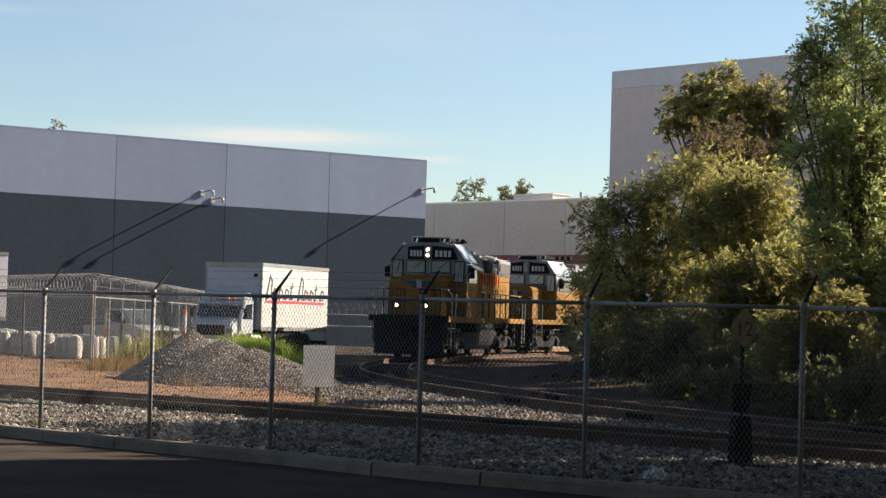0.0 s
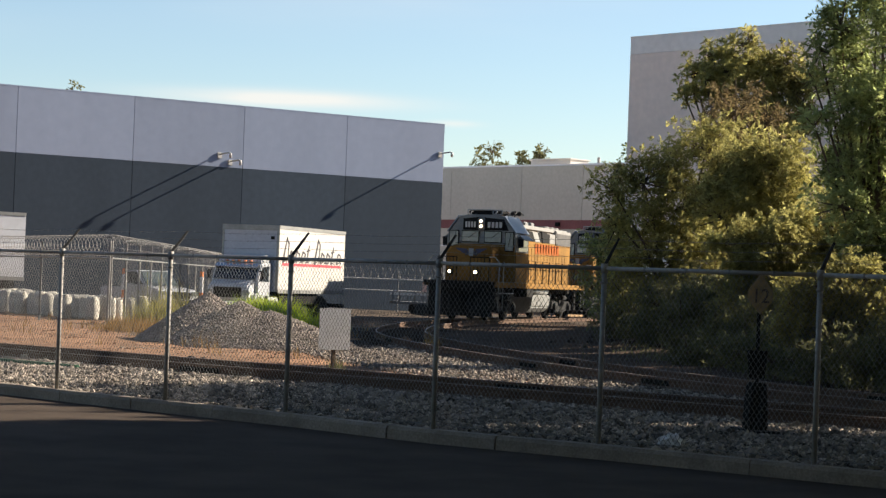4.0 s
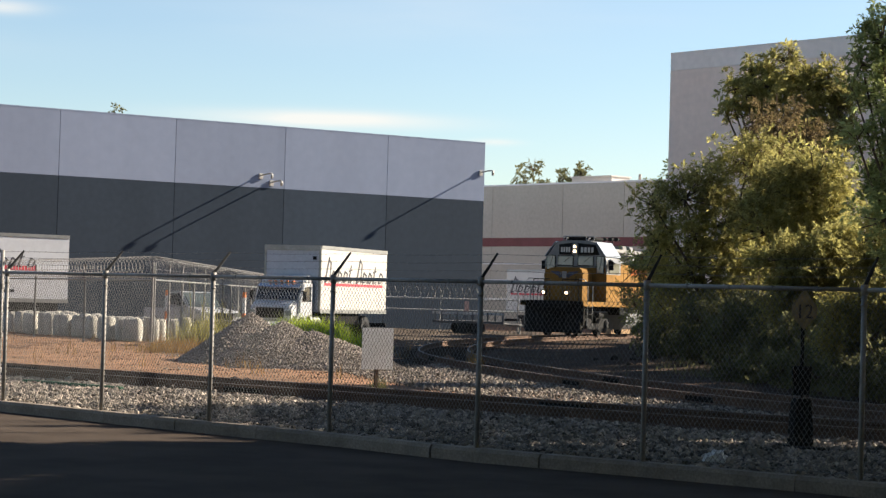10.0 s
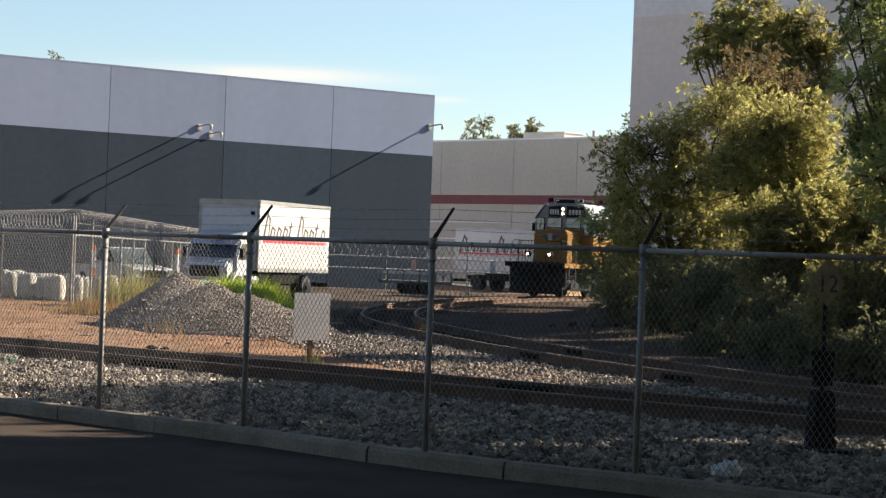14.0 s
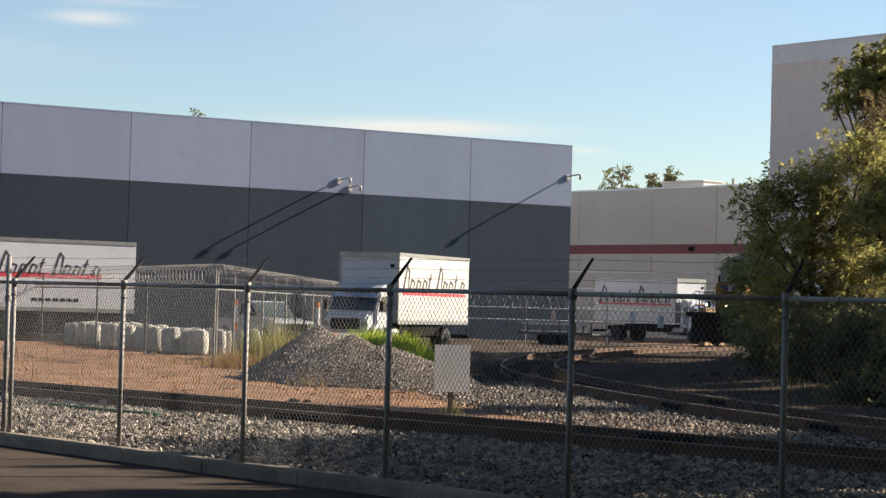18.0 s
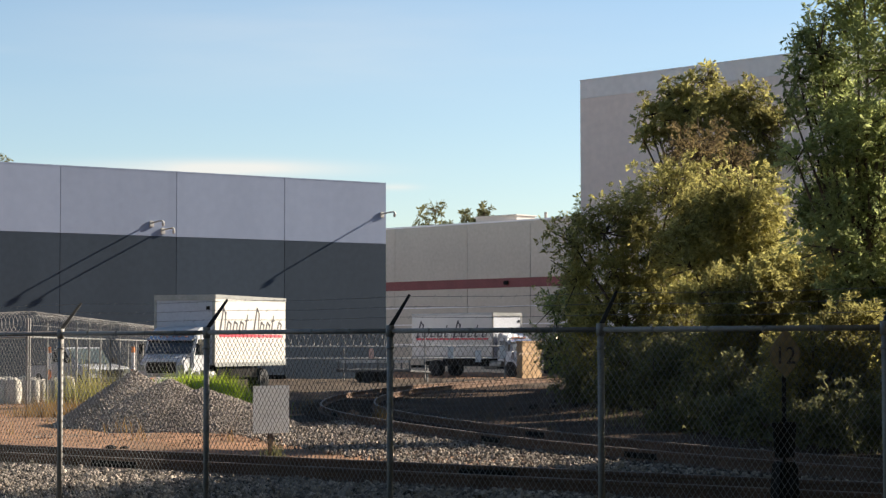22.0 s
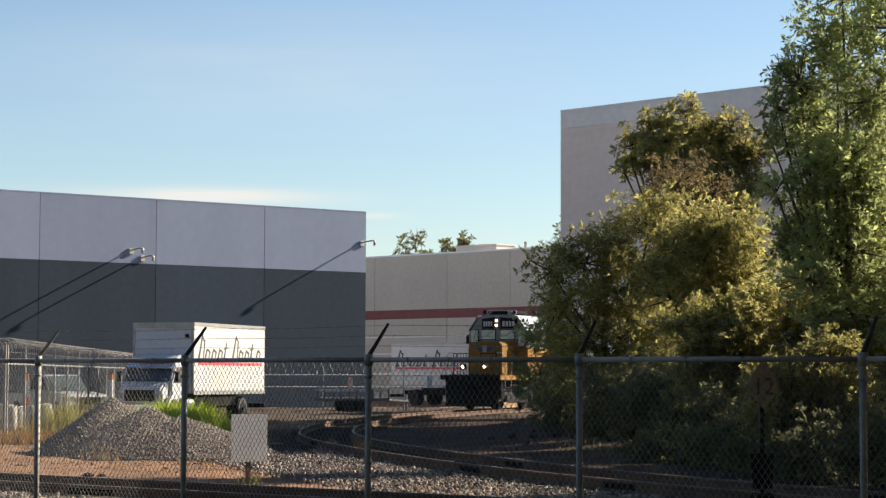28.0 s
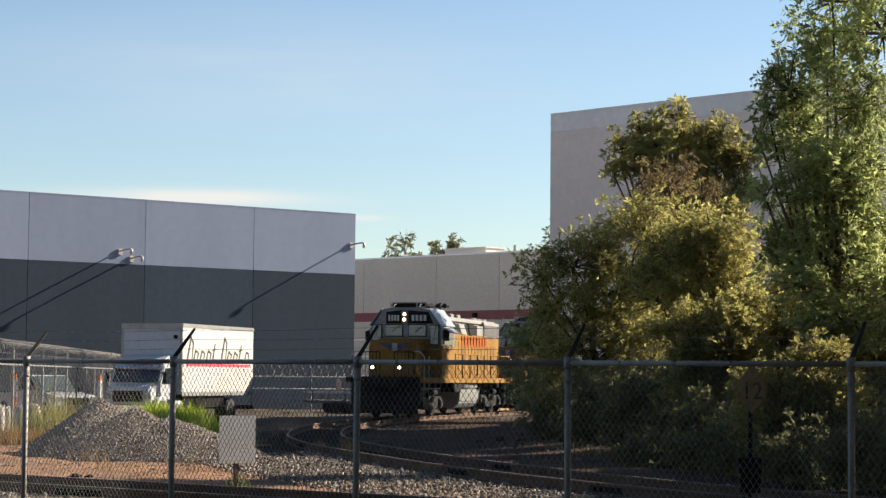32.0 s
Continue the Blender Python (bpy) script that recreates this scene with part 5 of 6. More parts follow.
tree("bush", 4.75, 61, 3.0, (0, 0), [(-0.66, -0.27, 3.21, 0.55), (-0.12, -0.26, 3.21, 0.82), (0.24, 0.33, 2.11, 0.91), (-0.66, 0.07, 1.93, 0.73), (0.7, -0.36, 3.03, 0.73), (-0.31, -0.06, 1.2, 0.73), (0.79, -0.02, 1.39, 0.82)], 18000, 0.036, "leaf_d", "dark green bush beside the curving track", 21, 0.08)
# unseen trees behind the warehouse, placed to shade the locomotive's side
for i, (x, y, h) in enumerate(((7.6, 72.6, 9.0), (7.8, 75.6, 9.2), (8.1, 78.6, 9.4), (9.6, 81.4, 9.8), (6.9, 77.0, 6.3))):
    tree("tree", x, y, h, (0, 0), [(0, 0, h - 0.8, 0.9), (-0.5, 0.3, h - 1.7, 1.0), (0.6, -0.4, h - 2.0, 1.1), (0.2, 0.5, h - 3.0, 1.1), (-0.1, -0.6, h - 3.6, 1.1), (0.6, 0.3, 1.6, 1.1), (-0.2, 0.1, 1.4, 1.0), (0.3, -0.3, h - 4.6, 1.1)], 40000, 0.05, "leaf_d", "dense dark tree behind the warehouse, placed to shade the locomotive", 90 + i, 0.14)
tree("bush", 5.34, 50, 5.9, (0, 0), [(-1.5, -0.24, 4.71, 0.59), (-1.28, 0.19, 3.83, 0.66), (-0.68, -0.37, 5.01, 0.81), (0.05, -0.12, 5.3, 0.88), (-0.39, 0.02, 4.12, 1.03), (0.49, -0.09, 4.42, 1.03), (1.09, 0.09, 5.9, 0.88), (1.38, 0.29, 5.01, 1.03), (-0.84, 0.48, 2.94, 0.88), (0.19, -0.3, 2.95, 1.18), (1.22, 0.21, 3.24, 1.18), (-0.99, 0.21, 1.77, 0.88), (0.04, -0.29, 1.62, 1.18), (1.21, -0.79, 1.77, 1.32)], 78200, 0.036, "leaf_y", "tall olive-yellow bush beside the tracks", 22, 0.11)
tree("tree", 8.23, 54, 8.95, (0, 0), [(-0.15, 0.41, 8.95, 0.54), (-0.79, -0.17, 8.62, 0.54), (-1.44, -0.12, 8.3, 0.43), (0.48, 0.37, 8.63, 0.60), (-0.32, 0.09, 7.98, 0.66), (-0.96, -0.02, 7.66, 0.49), (0.64, 0.31, 7.66, 0.72), (-0.01, -0.54, 6.86, 0.72), (1.28, 0.2, 8.15, 0.60), (1.27, -0.14, 7.02, 0.72), (-1.75, 0.2, 8.5, 0.38), (-2.0, 0.1, 7.75, 0.30), (-1.19, 0.2, 9.02, 0.38), (1.12, 0.2, 8.87, 0.46), (1.76, 0.2, 8.31, 0.43), (-0.15, 0.2, 9.43, 0.36), (-1.76, 0.2, 7.98, 0.31), (-0.8, 0.2, 8.14, 0.54)], 39680, 0.044, "leaf_y", "tall thin tree with olive leaves", 23, 0.15)
tree("bush", 7.49, 52, 7.14, (0, 0), [(-0.03, -0.34, 7.2, 0.75), (0.4, 0.13, 6.5, 0.8), (-0.75, 0.24, 6.95, 0.5), (-1.0, -0.2, 6.2, 0.5), (0.27, -0.21, 5.6, 0.8), (-0.4, -0.3, 5.9, 0.7), (0.9, -0.2, 6.9, 0.6)], 15000, 0.03, "leaf_b", "dry brown twiggy shrub among the greenery", 24, 0.07)
tree("bush", 7.61, 48, 5.45, (0, 0), [(-0.31, 0.15, 5.17, 0.99), (0.4, -0.21, 5.45, 0.85), (0.82, 0.29, 4.6, 0.99), (-0.03, 0.26, 4.18, 0.99), (-0.88, -0.29, 4.03, 0.85)], 48000, 0.036, "leaf_y", "bright olive bush under the thin tree", 25, 0.09)
tree("tree", 10.1, 46, 5.58, (0, 0), [(-0.43, 0.27, 5.58, 0.68), (0.24, 0.15, 5.31, 0.81), (-0.71, 0.12, 5.03, 0.54), (0.92, 0.31, 5.04, 0.81), (-0.03, -0.06, 4.63, 0.68)], 34000, 0.039, "leaf_d", "dark green tree behind the bushes", 26, 0.12)
tree("bush", 6.76, 41, 3.36, (0, 0), [(-0.9, 0.13, 2.99, 0.36), (-0.41, 0.22, 3.17, 0.41), (0.19, -0.29, 3.11, 0.51), (0.79, 0.25, 3.36, 0.51), (-0.18, -0.09, 2.51, 0.61), (0.67, -0.02, 2.51, 0.61), (-0.54, -0.31, 1.79, 0.61), (0.42, 0.2, 1.67, 0.71)], 60000, 0.030, "leaf_y", "bright yellow-green bush beside the track", 27, 0.08)
tree("bush", 9.25, 42.5, 3.79, (0, 0), [(-0.79, -0.19, 3.54, 0.75), (-0.04, 0.39, 3.79, 0.88), (-0.55, -0.24, 2.66, 0.88), (0.32, 0.07, 2.79, 1.0), (-0.93, -0.11, 1.79, 0.88), (0.06, 0.14, 1.67, 1.0), (0.95, -0.36, 3.29, 1.0), (0.94, -0.38, 2.04, 1.0)], 64000, 0.034, "leaf_y", "dense olive-green bush beside the track", 28, 0.1)
tree("tree", 8.61, 38, 9.69, (0, 0), [(0.13, 0.3, 8.55, 0.86), (-0.67, 0.2, 7.87, 0.57), (-1.12, 0.04, 7.3, 0.38), (-0.22, 0.45, 7.3, 0.76), (0.57, -0.36, 7.53, 0.86), (-0.79, 0.26, 6.73, 0.52), (-0.01, -0.36, 6.28, 0.76), (0.78, 0.56, 6.4, 0.86), (0.75, 0.35, 4.03, 0.86), (0.25, 0.11, 5.3, 0.5), (1.05, 0.57, 5.2, 0.75), (0.3, -0.2, 4.5, 0.55), (-0.5, -0.2, 5.6, 0.5), (0.1, -0.3, 5.9, 0.55), (0.75, 0.1, 5.75, 0.7), (-0.4, -0.2, 4.6, 0.5), (-1.24, 0.14, 6.62, 0.33), (1.04, -0.6, 9.01, 0.95), (0.14, -0.16, 9.69, 0.86), (-0.6, -0.3, 3.92, 0.57), (-1.25, -0.3, 5.6, 0.38), (0.51, -0.3, 3.14, 0.76), (-0.16, -0.3, 3.14, 0.66)], 70000, 0.037, "leaf_g", "large leafy green tree beside the tracks", 29, 0.11)
tree("bush", 7.05, 34, 2.1, (0, 0), [(-0.7, -0.2, 1.8, 0.4), (-0.2, -0.18, 2.0, 0.5), (0.5, -0.17, 2.1, 0.5), (0.1, 0.26, 1.4, 0.6), (-0.5, -0.22, 1.2, 0.5), (0.78, -0.15, 1.5, 0.6)], 40000, 0.025, "leaf_y", "leafy olive bush near the switch", 30, 0.07)


# low bushes in the leaf colour that has the bank's shade in it
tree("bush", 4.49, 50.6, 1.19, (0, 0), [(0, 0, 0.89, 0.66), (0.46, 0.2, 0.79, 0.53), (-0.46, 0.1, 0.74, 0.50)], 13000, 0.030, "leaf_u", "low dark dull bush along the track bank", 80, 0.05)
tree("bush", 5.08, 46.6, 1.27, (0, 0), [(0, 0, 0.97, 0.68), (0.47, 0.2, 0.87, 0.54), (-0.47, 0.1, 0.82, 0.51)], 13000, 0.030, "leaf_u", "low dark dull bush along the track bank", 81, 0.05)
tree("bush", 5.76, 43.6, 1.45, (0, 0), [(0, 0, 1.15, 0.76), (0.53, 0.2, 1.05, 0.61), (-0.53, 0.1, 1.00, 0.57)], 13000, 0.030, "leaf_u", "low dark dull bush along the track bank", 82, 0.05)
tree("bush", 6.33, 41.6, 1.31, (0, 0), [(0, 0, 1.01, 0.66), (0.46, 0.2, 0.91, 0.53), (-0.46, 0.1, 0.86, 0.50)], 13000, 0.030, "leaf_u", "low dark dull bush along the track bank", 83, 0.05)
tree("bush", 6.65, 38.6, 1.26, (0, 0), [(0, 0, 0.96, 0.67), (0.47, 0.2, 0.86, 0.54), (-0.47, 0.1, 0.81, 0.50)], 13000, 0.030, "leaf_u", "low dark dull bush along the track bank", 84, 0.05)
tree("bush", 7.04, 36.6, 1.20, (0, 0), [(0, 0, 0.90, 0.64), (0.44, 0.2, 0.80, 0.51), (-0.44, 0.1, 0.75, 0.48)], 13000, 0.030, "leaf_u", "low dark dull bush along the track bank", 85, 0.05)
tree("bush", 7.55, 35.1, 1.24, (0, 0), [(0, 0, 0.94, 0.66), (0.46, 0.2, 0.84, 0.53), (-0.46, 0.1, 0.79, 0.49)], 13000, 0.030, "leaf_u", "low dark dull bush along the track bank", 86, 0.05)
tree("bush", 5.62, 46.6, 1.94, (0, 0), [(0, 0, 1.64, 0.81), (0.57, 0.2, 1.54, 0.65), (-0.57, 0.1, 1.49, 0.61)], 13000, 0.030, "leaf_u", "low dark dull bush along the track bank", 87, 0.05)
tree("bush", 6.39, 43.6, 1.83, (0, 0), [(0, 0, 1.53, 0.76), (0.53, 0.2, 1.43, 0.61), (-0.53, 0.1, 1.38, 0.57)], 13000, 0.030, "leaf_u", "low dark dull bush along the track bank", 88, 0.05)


# unseen trees further right, added to shade the bank
for i, (x, y, h) in enumerate(((12.9, 46.5, 6.4), (12.4, 42.2, 5.8), (13.6, 50.5, 6.4))):
    tree("tree", x, y, h, (0, 0), [(0, 0, h - 1.1, 1.1), (0.6, 0.7, h - 2.0, 1.1), (-0.4, -0.8, h - 2.2, 1.1), (0.1, 1.0, 2.6, 1.2), (0.2, -1.0, 2.4, 1.2), (0, 0, 1.4, 1.1)], 26000, 0.06, "leaf_d", "unseen dark tree added to shade the bank", 160 + i, 0.13)

# dark shrubs close behind the far rail; last seven unseen, added to block sun
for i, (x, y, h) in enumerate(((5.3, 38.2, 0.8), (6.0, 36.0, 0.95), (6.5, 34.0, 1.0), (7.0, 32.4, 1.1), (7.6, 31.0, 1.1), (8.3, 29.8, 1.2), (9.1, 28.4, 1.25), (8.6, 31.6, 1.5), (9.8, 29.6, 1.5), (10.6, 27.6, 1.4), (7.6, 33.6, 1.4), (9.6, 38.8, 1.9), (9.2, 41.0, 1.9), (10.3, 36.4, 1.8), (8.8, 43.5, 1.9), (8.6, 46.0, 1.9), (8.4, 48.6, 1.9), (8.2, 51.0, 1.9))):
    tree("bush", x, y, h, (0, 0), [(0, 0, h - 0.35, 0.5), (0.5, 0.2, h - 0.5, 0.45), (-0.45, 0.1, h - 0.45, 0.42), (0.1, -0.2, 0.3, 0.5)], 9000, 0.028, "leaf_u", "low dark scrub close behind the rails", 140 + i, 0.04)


def blades(name, places, height, width, leaf, label, seed, vary=0.35):
    """Tufts of grass: each blade a thin bent leaf."""
    rng = np.random.default_rng(seed)
    n = len(places)
    a = rng.uniform(0, 2 * np.pi, n)
    h = height * rng.lognormal(0, vary, n)
    lean = np.stack([np.cos(a), np.sin(a)], -1) * (h * rng.uniform(0.1, 0.55, n))[:, None]
    side = np.stack([-np.sin(a), np.cos(a), 0 * a], -1) * width
    p = np.asarray(places, float)
    mid = p + np.c_[lean * 0.35, h * 0.6]
    tip = p + np.c_[lean, h]
    v = np.stack([p - side, p + side, mid + side * 0.7, tip, mid - side * 0.7], 1).reshape(-1, 3)
    i = np.arange(n)[:, None] * 5
    f = np.concatenate([i + (0, 1, 2), i + (0, 2, 4), i + (4, 2, 3)])
    return tagged(raw(name, v, f, M[leaf]), label, "grass", kind="stuff")


rng = np.random.default_rng(31)


def patch(cx, cy, rx, ry, n, z=0.03):
    q = rng.normal(size=(n, 2)) * 0.5
    return np.c_[cx + q[:, 0] * rx, cy + q[:, 1] * ry, np.full(n, z)]


blades("weeds", np.concatenate([patch(-5.75, 49.9, 0.8, 1.0, 7000), patch(-6.1, 50.2, 0.6, 0.9, 3000)]), 0.86, 0.014, "weed", "lush bright green weeds behind the gravel heap", 32, 0.14)
blades("weeds", np.concatenate([patch(-4.75, 48.6, 0.75, 0.9, 5000), patch(-4.3, 47.2, 0.4, 0.7, 1500)]), 0.5, 0.014, "weed", "lush bright green weeds beside the gravel heap", 37, 0.2)
blades("dry_grass", np.concatenate([patch(-9.6, 51.0, 0.9, 1.2, 2600), np.c_[rng.uniform(-16, -3, 70), rng.uniform(36, 60, 70), np.full(70, 0.03)].repeat(6, 0) + rng.normal(size=(420, 3)) * (0.1, 0.1, 0), patch(-1.0, 46.5, 0.25, 0.6, 150)]), 0.24, 0.009, "straw", "dry straw-coloured grass tufts", 33)
blades("weeds", patch(-9.2, 53.6, 0.9, 1.3, 2400), 0.6, 0.011, "leaf_y", "olive weeds by the yard fence", 34)
blades("weeds", patch(-2.4, 30.6, 0.2, 0.2, 120), 0.2, 0.008, "leaf_u", "small dark weeds under the sign", 36)
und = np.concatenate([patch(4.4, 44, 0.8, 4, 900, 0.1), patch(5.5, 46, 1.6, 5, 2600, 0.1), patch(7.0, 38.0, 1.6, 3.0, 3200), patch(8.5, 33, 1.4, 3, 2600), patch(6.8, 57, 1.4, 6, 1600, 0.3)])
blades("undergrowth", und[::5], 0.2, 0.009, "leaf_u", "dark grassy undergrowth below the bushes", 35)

# far trees above the tan roof
for i, (x, y, h, r) in enumerate(((1.1, 170.0, 14.2, 1.0), (3.9, 172.0, 13.7, 0.5), (5.4, 171.0, 13.9, 0.65), (-35.2, 160.0, 17.3, 0.55))):
    tree("tree", x, y, h, (0, 0), [(0, 0, h - 0.2, r), (-0.8 * r, 0, h - 1.4, r), (0.7 * r, 0, h - 1.8, r)], 1500 if x > 0 else 500, 0.1, "leaf_u", "distant dark tree above the roofs", 50 + i, 0.2)

# tall unseen roadside trees that shade the road and cut skylight, crowns over it
for i, (x, y, h, r) in enumerate(((17.2, 39.4, 7.8, 1.5), (16.0, 31.0, 8.0, 1.8), (14.6, 28.6, 10.2, 1.9), (14.0, 20.0, 10.5, 1.8), (12.5, 17.0, 9.5, 2.1), (9.8, 9.4, 11.0, 2.3), (9.0, 2.0, 11.0, 2.4), (-7.0, 2.0, 11.0, 2.4), (1.0, -9.0, 12.0, 2.6), (-12.0, -8.0, 12.0, 2.6), (12.0, -10.0, 12.0, 2.6))):
    crown = [(0, 0, h - 1.6, r), (-r, 0.5, h - 2.6, r), (r, -0.5, h - 2.8, r), (0.2, r, h - 3.6, r), (-0.3, -r, h - 2.6, r), (-1.3 * r, -0.8 * r, h - 3.6, 0.9 * r), (1.2 * r, r, h - 4.0, 0.9 * r), (-1.9 * r, 0.6 * r, h - 3.6, 0.8 * r)]
    tree("tree", x, y, h, (0, 0), crown, 20000 if 15 < y < 22 else 32000, 0.16, "leaf_g", "broad green roadside tree shading the asphalt", 60 + i, 0.28)


# unseen trees added to cut skylight: two overhanging the road, a row across it
limbs = [(x - 2.5, y + 1.5, z, 1.5) for x, y, z in ((-4.0, 7.5, 8.6), (-1.5, 9.0, 9.2), (1.5, 9.5, 9.4), (4.5, 9.0, 9.4), (6.5, 12.0, 10.0), (3.0, 12.5, 10.2), (0.0, 12.5, 10.3), (0.0, 5.0, 8.2), (3.0, 5.5, 8.2), (-3.0, 4.0, 8.0), (-2.0, 1.0, 7.4), (2.0, 1.0, 7.6), (0.0, -2.0, 7.2), (8.5, 15.0, 10.8), (5.5, 15.0, 11.0))]
tree("tree", 3.5, -5.0, 12.0, (0, 0), limbs, 50000, 0.2, "leaf_g", "unseen spreading tree overhanging the road, added to cut skylight", 75, 0.4)
limbs = [(x - 9.5, y - 13.0, z, 1.6) for x, y, z in ((-1.5, 16.0, 10.0), (1.5, 16.5, 10.2), (4.5, 17.0, 10.4), (7.5, 18.0, 10.6), (0.5, 19.5, 10.8), (3.5, 20.0, 11.0), (6.5, 20.5, 11.0), (9.5, 14.0, 11.0), (10.0, 17.0, 10.6), (9.4, 21.0, 8.0), (10.9, 23.0, 8.0))]
tree("tree", 9.5, 13.0, 12.0, (0, 0), limbs, 42000, 0.18, "leaf_g", "unseen spreading tree beside the kerb, added to cut skylight", 76, 0.3)
for i in range(11):
    x, h = -50 + 10 * i, 13 + (i * 37 % 5) * 0.6
    tree("tree", x, -16 - (i * 3 % 4), h, (0, 0), [(0, 0, h - 2.6, 2.7), (-2.6, 0.5, h - 4.5, 2.8), (2.6, -0.5, h - 5.0, 2.8), (-1.2, 1.0, h - 8.0, 3.0), (1.6, -1.0, h - 8.4, 3.0), (0, 0.5, 2.6, 2.5), (-3.4, 0, 3.0, 2.4), (3.4, 0, 3.0, 2.4)], 9000, 0.34, "leaf_d", "unseen broad tree across the road, added to cut skylight", 110 + i, 0.35)


# ---- gravel heap ----
def heap(x, y):
    a = 1.3 * np.clip(1 - np.hypot((x + 6.7) / 1.85, (y - 44.6) / 2.8), 0, 1) ** 0.95
    b = 1.12 * np.clip(1 - np.hypot((x + 5.75) / 2.0, (y - 43.6) / 2.9), 0, 1) ** 0.9
    c = 0.9 * np.clip(1 - np.hypot((x + 5.0) / 2.3, (y - 43.4) / 2.9), 0, 1) ** 0.8
    return np.maximum(np.maximum(a, b), c)


def make_heap():
    xs, ys = np.linspace(-9.4, -2.6, 70), np.linspace(39.5, 50, 80)
    gx, gy = np.meshgrid(xs, ys)
    v = np.stack([gx, gy, heap(gx, gy) + 0.015 * np.sin(gx * 7) * np.sin(gy * 5) - 0.02], -1).reshape(-1, 3)
    i = np.arange(len(ys) - 1)[:, None] * len(xs) + np.arange(len(xs) - 1)
    f = np.stack([i, i + 1, i + 1 + len(xs), i + len(xs)], -1).reshape(-1, 4)
    tagged(raw("gravel_mound", v, f, M["heap"], True), "mound of grey gravel dumped on the dirt", "gravel mound")
    r = np.random.default_rng(41)
    p = np.c_[r.uniform(-9.6, -2.5, 76000), r.uniform(39.2, 49.5, 76000)]
    z = heap(p[:, 0], p[:, 1])
    on = (z > 0.03) | (r.uniform(size=len(p)) < 0.06)
    stones("gravel", p[on], z[on] - 0.004, 0.022, M["heapstone"], "loose grey stones on the gravel heap", 42)


make_heap()
rng = np.random.default_rng(77)
scatter = np.c_[rng.uniform(-24, -2.5, 9500), rng.uniform(31, 72, 9500)]
scatter = scatter[np.abs(scatter[:, 0] / scatter[:, 1]) < 0.38]
off = (scatter[:, 0] - NEAR_A.x) * nn.x + (scatter[:, 1] - NEAR_A.y) * nn.y
scatter = scatter[off > 2.6]
stones("pebbles", scatter, hills(scatter[:, 0], scatter[:, 1]) + 0.004, 0.019, M["clod"], "scattered pebbles on the orange dirt", 78)


# ---- small things ----
def yard_sign():
    s = empty("yard_sign", pose(-2.42, 30.5, 0.05, 0, 0, 28), "blank grey metal sign board on a short post", "sign")
    part("board", cube(-0.31, 0.31, -0.012, 0.0, 0.42, 1.17, 0.004), M["signback"], s)
    part("post", cube(-0.035, 0.035, 0.002, 0.05, -0.1, 1.0, 0.004), M["bark"], s, "weathered wooden post")


def switch_stand():
    s = empty("switch_stand", pose(3.5, 18.7, 0.1, 0, 0, 20), "dark railway switch stand with a faded diamond target", "switch stand")
    bm = cube(-0.16, 0.16, -0.35, 0.35, 0, 0.06, 0.01)
    box(bm, -0.12, 0.12, -0.12, 0.12, 0.06, 0.16, 0.02)
    part("base_plate", bm, M["under"], s)
    part("pedestal", prism([(-0.13, 0.16), (0.13, 0.16), (0.09, 0.62), (-0.09, 0.62)], -0.1, 0.1, "y", 0.02), M["under"], s)
    part("lever", pipe([(0.02, -0.12, 0.55), (-0.1, -0.3, 0.3), (-0.16, -0.42, 0.12)], 0.02), M["under"], s)
    part("staff", rod(bmesh.new(), (0, 0, 0.6), (0, 0, 1.8), 0.022, 8), M["under"], s)
    part("lower_blade", prism([(-0.1, 0.66), (0.1, 0.66), (0.13, 1.0), (-0.13, 1.0)], -0.012, 0.012, "y"), M["under"], s)
    t = part("target", prism([(0, 1.43), (0.165, 1.6), (0.165, 1.72), (0, 1.92), (-0.165, 1.72), (-0.165, 1.6)], -0.03, -0.022, "y"), M["target"], s, "faded yellow diamond target")
    cu = bpy.data.curves.new("digits", "FONT")
    cu.body, cu.size, cu.align_x, cu.extrude = "12", 0.24, "CENTER", 0.002
    d = new("digits", cu)
    d.parent, d.matrix_basis = t, pose(0, -0.034, 1.57, 90, 0, 0)
    cu.materials.append(M["ink"])


def litter():
    bm = bmesh.new()
    bmesh.ops.create_icosphere(bm, subdivisions=3, radius=0.12)
    for v in bm.verts:
        v.co *= 1 + 0.55 * noise.noise(v.co * 16)
        v.co.z *= 0.75
    part_ = part("crumpled_paper", bm, M["paper"])
    part_.matrix_basis = pose(2.2, 15.75, 0.2)
    tagged(part_, "crumpled white paper litter on the gravel", "litter")


yard_sign()
switch_stand()
litter()


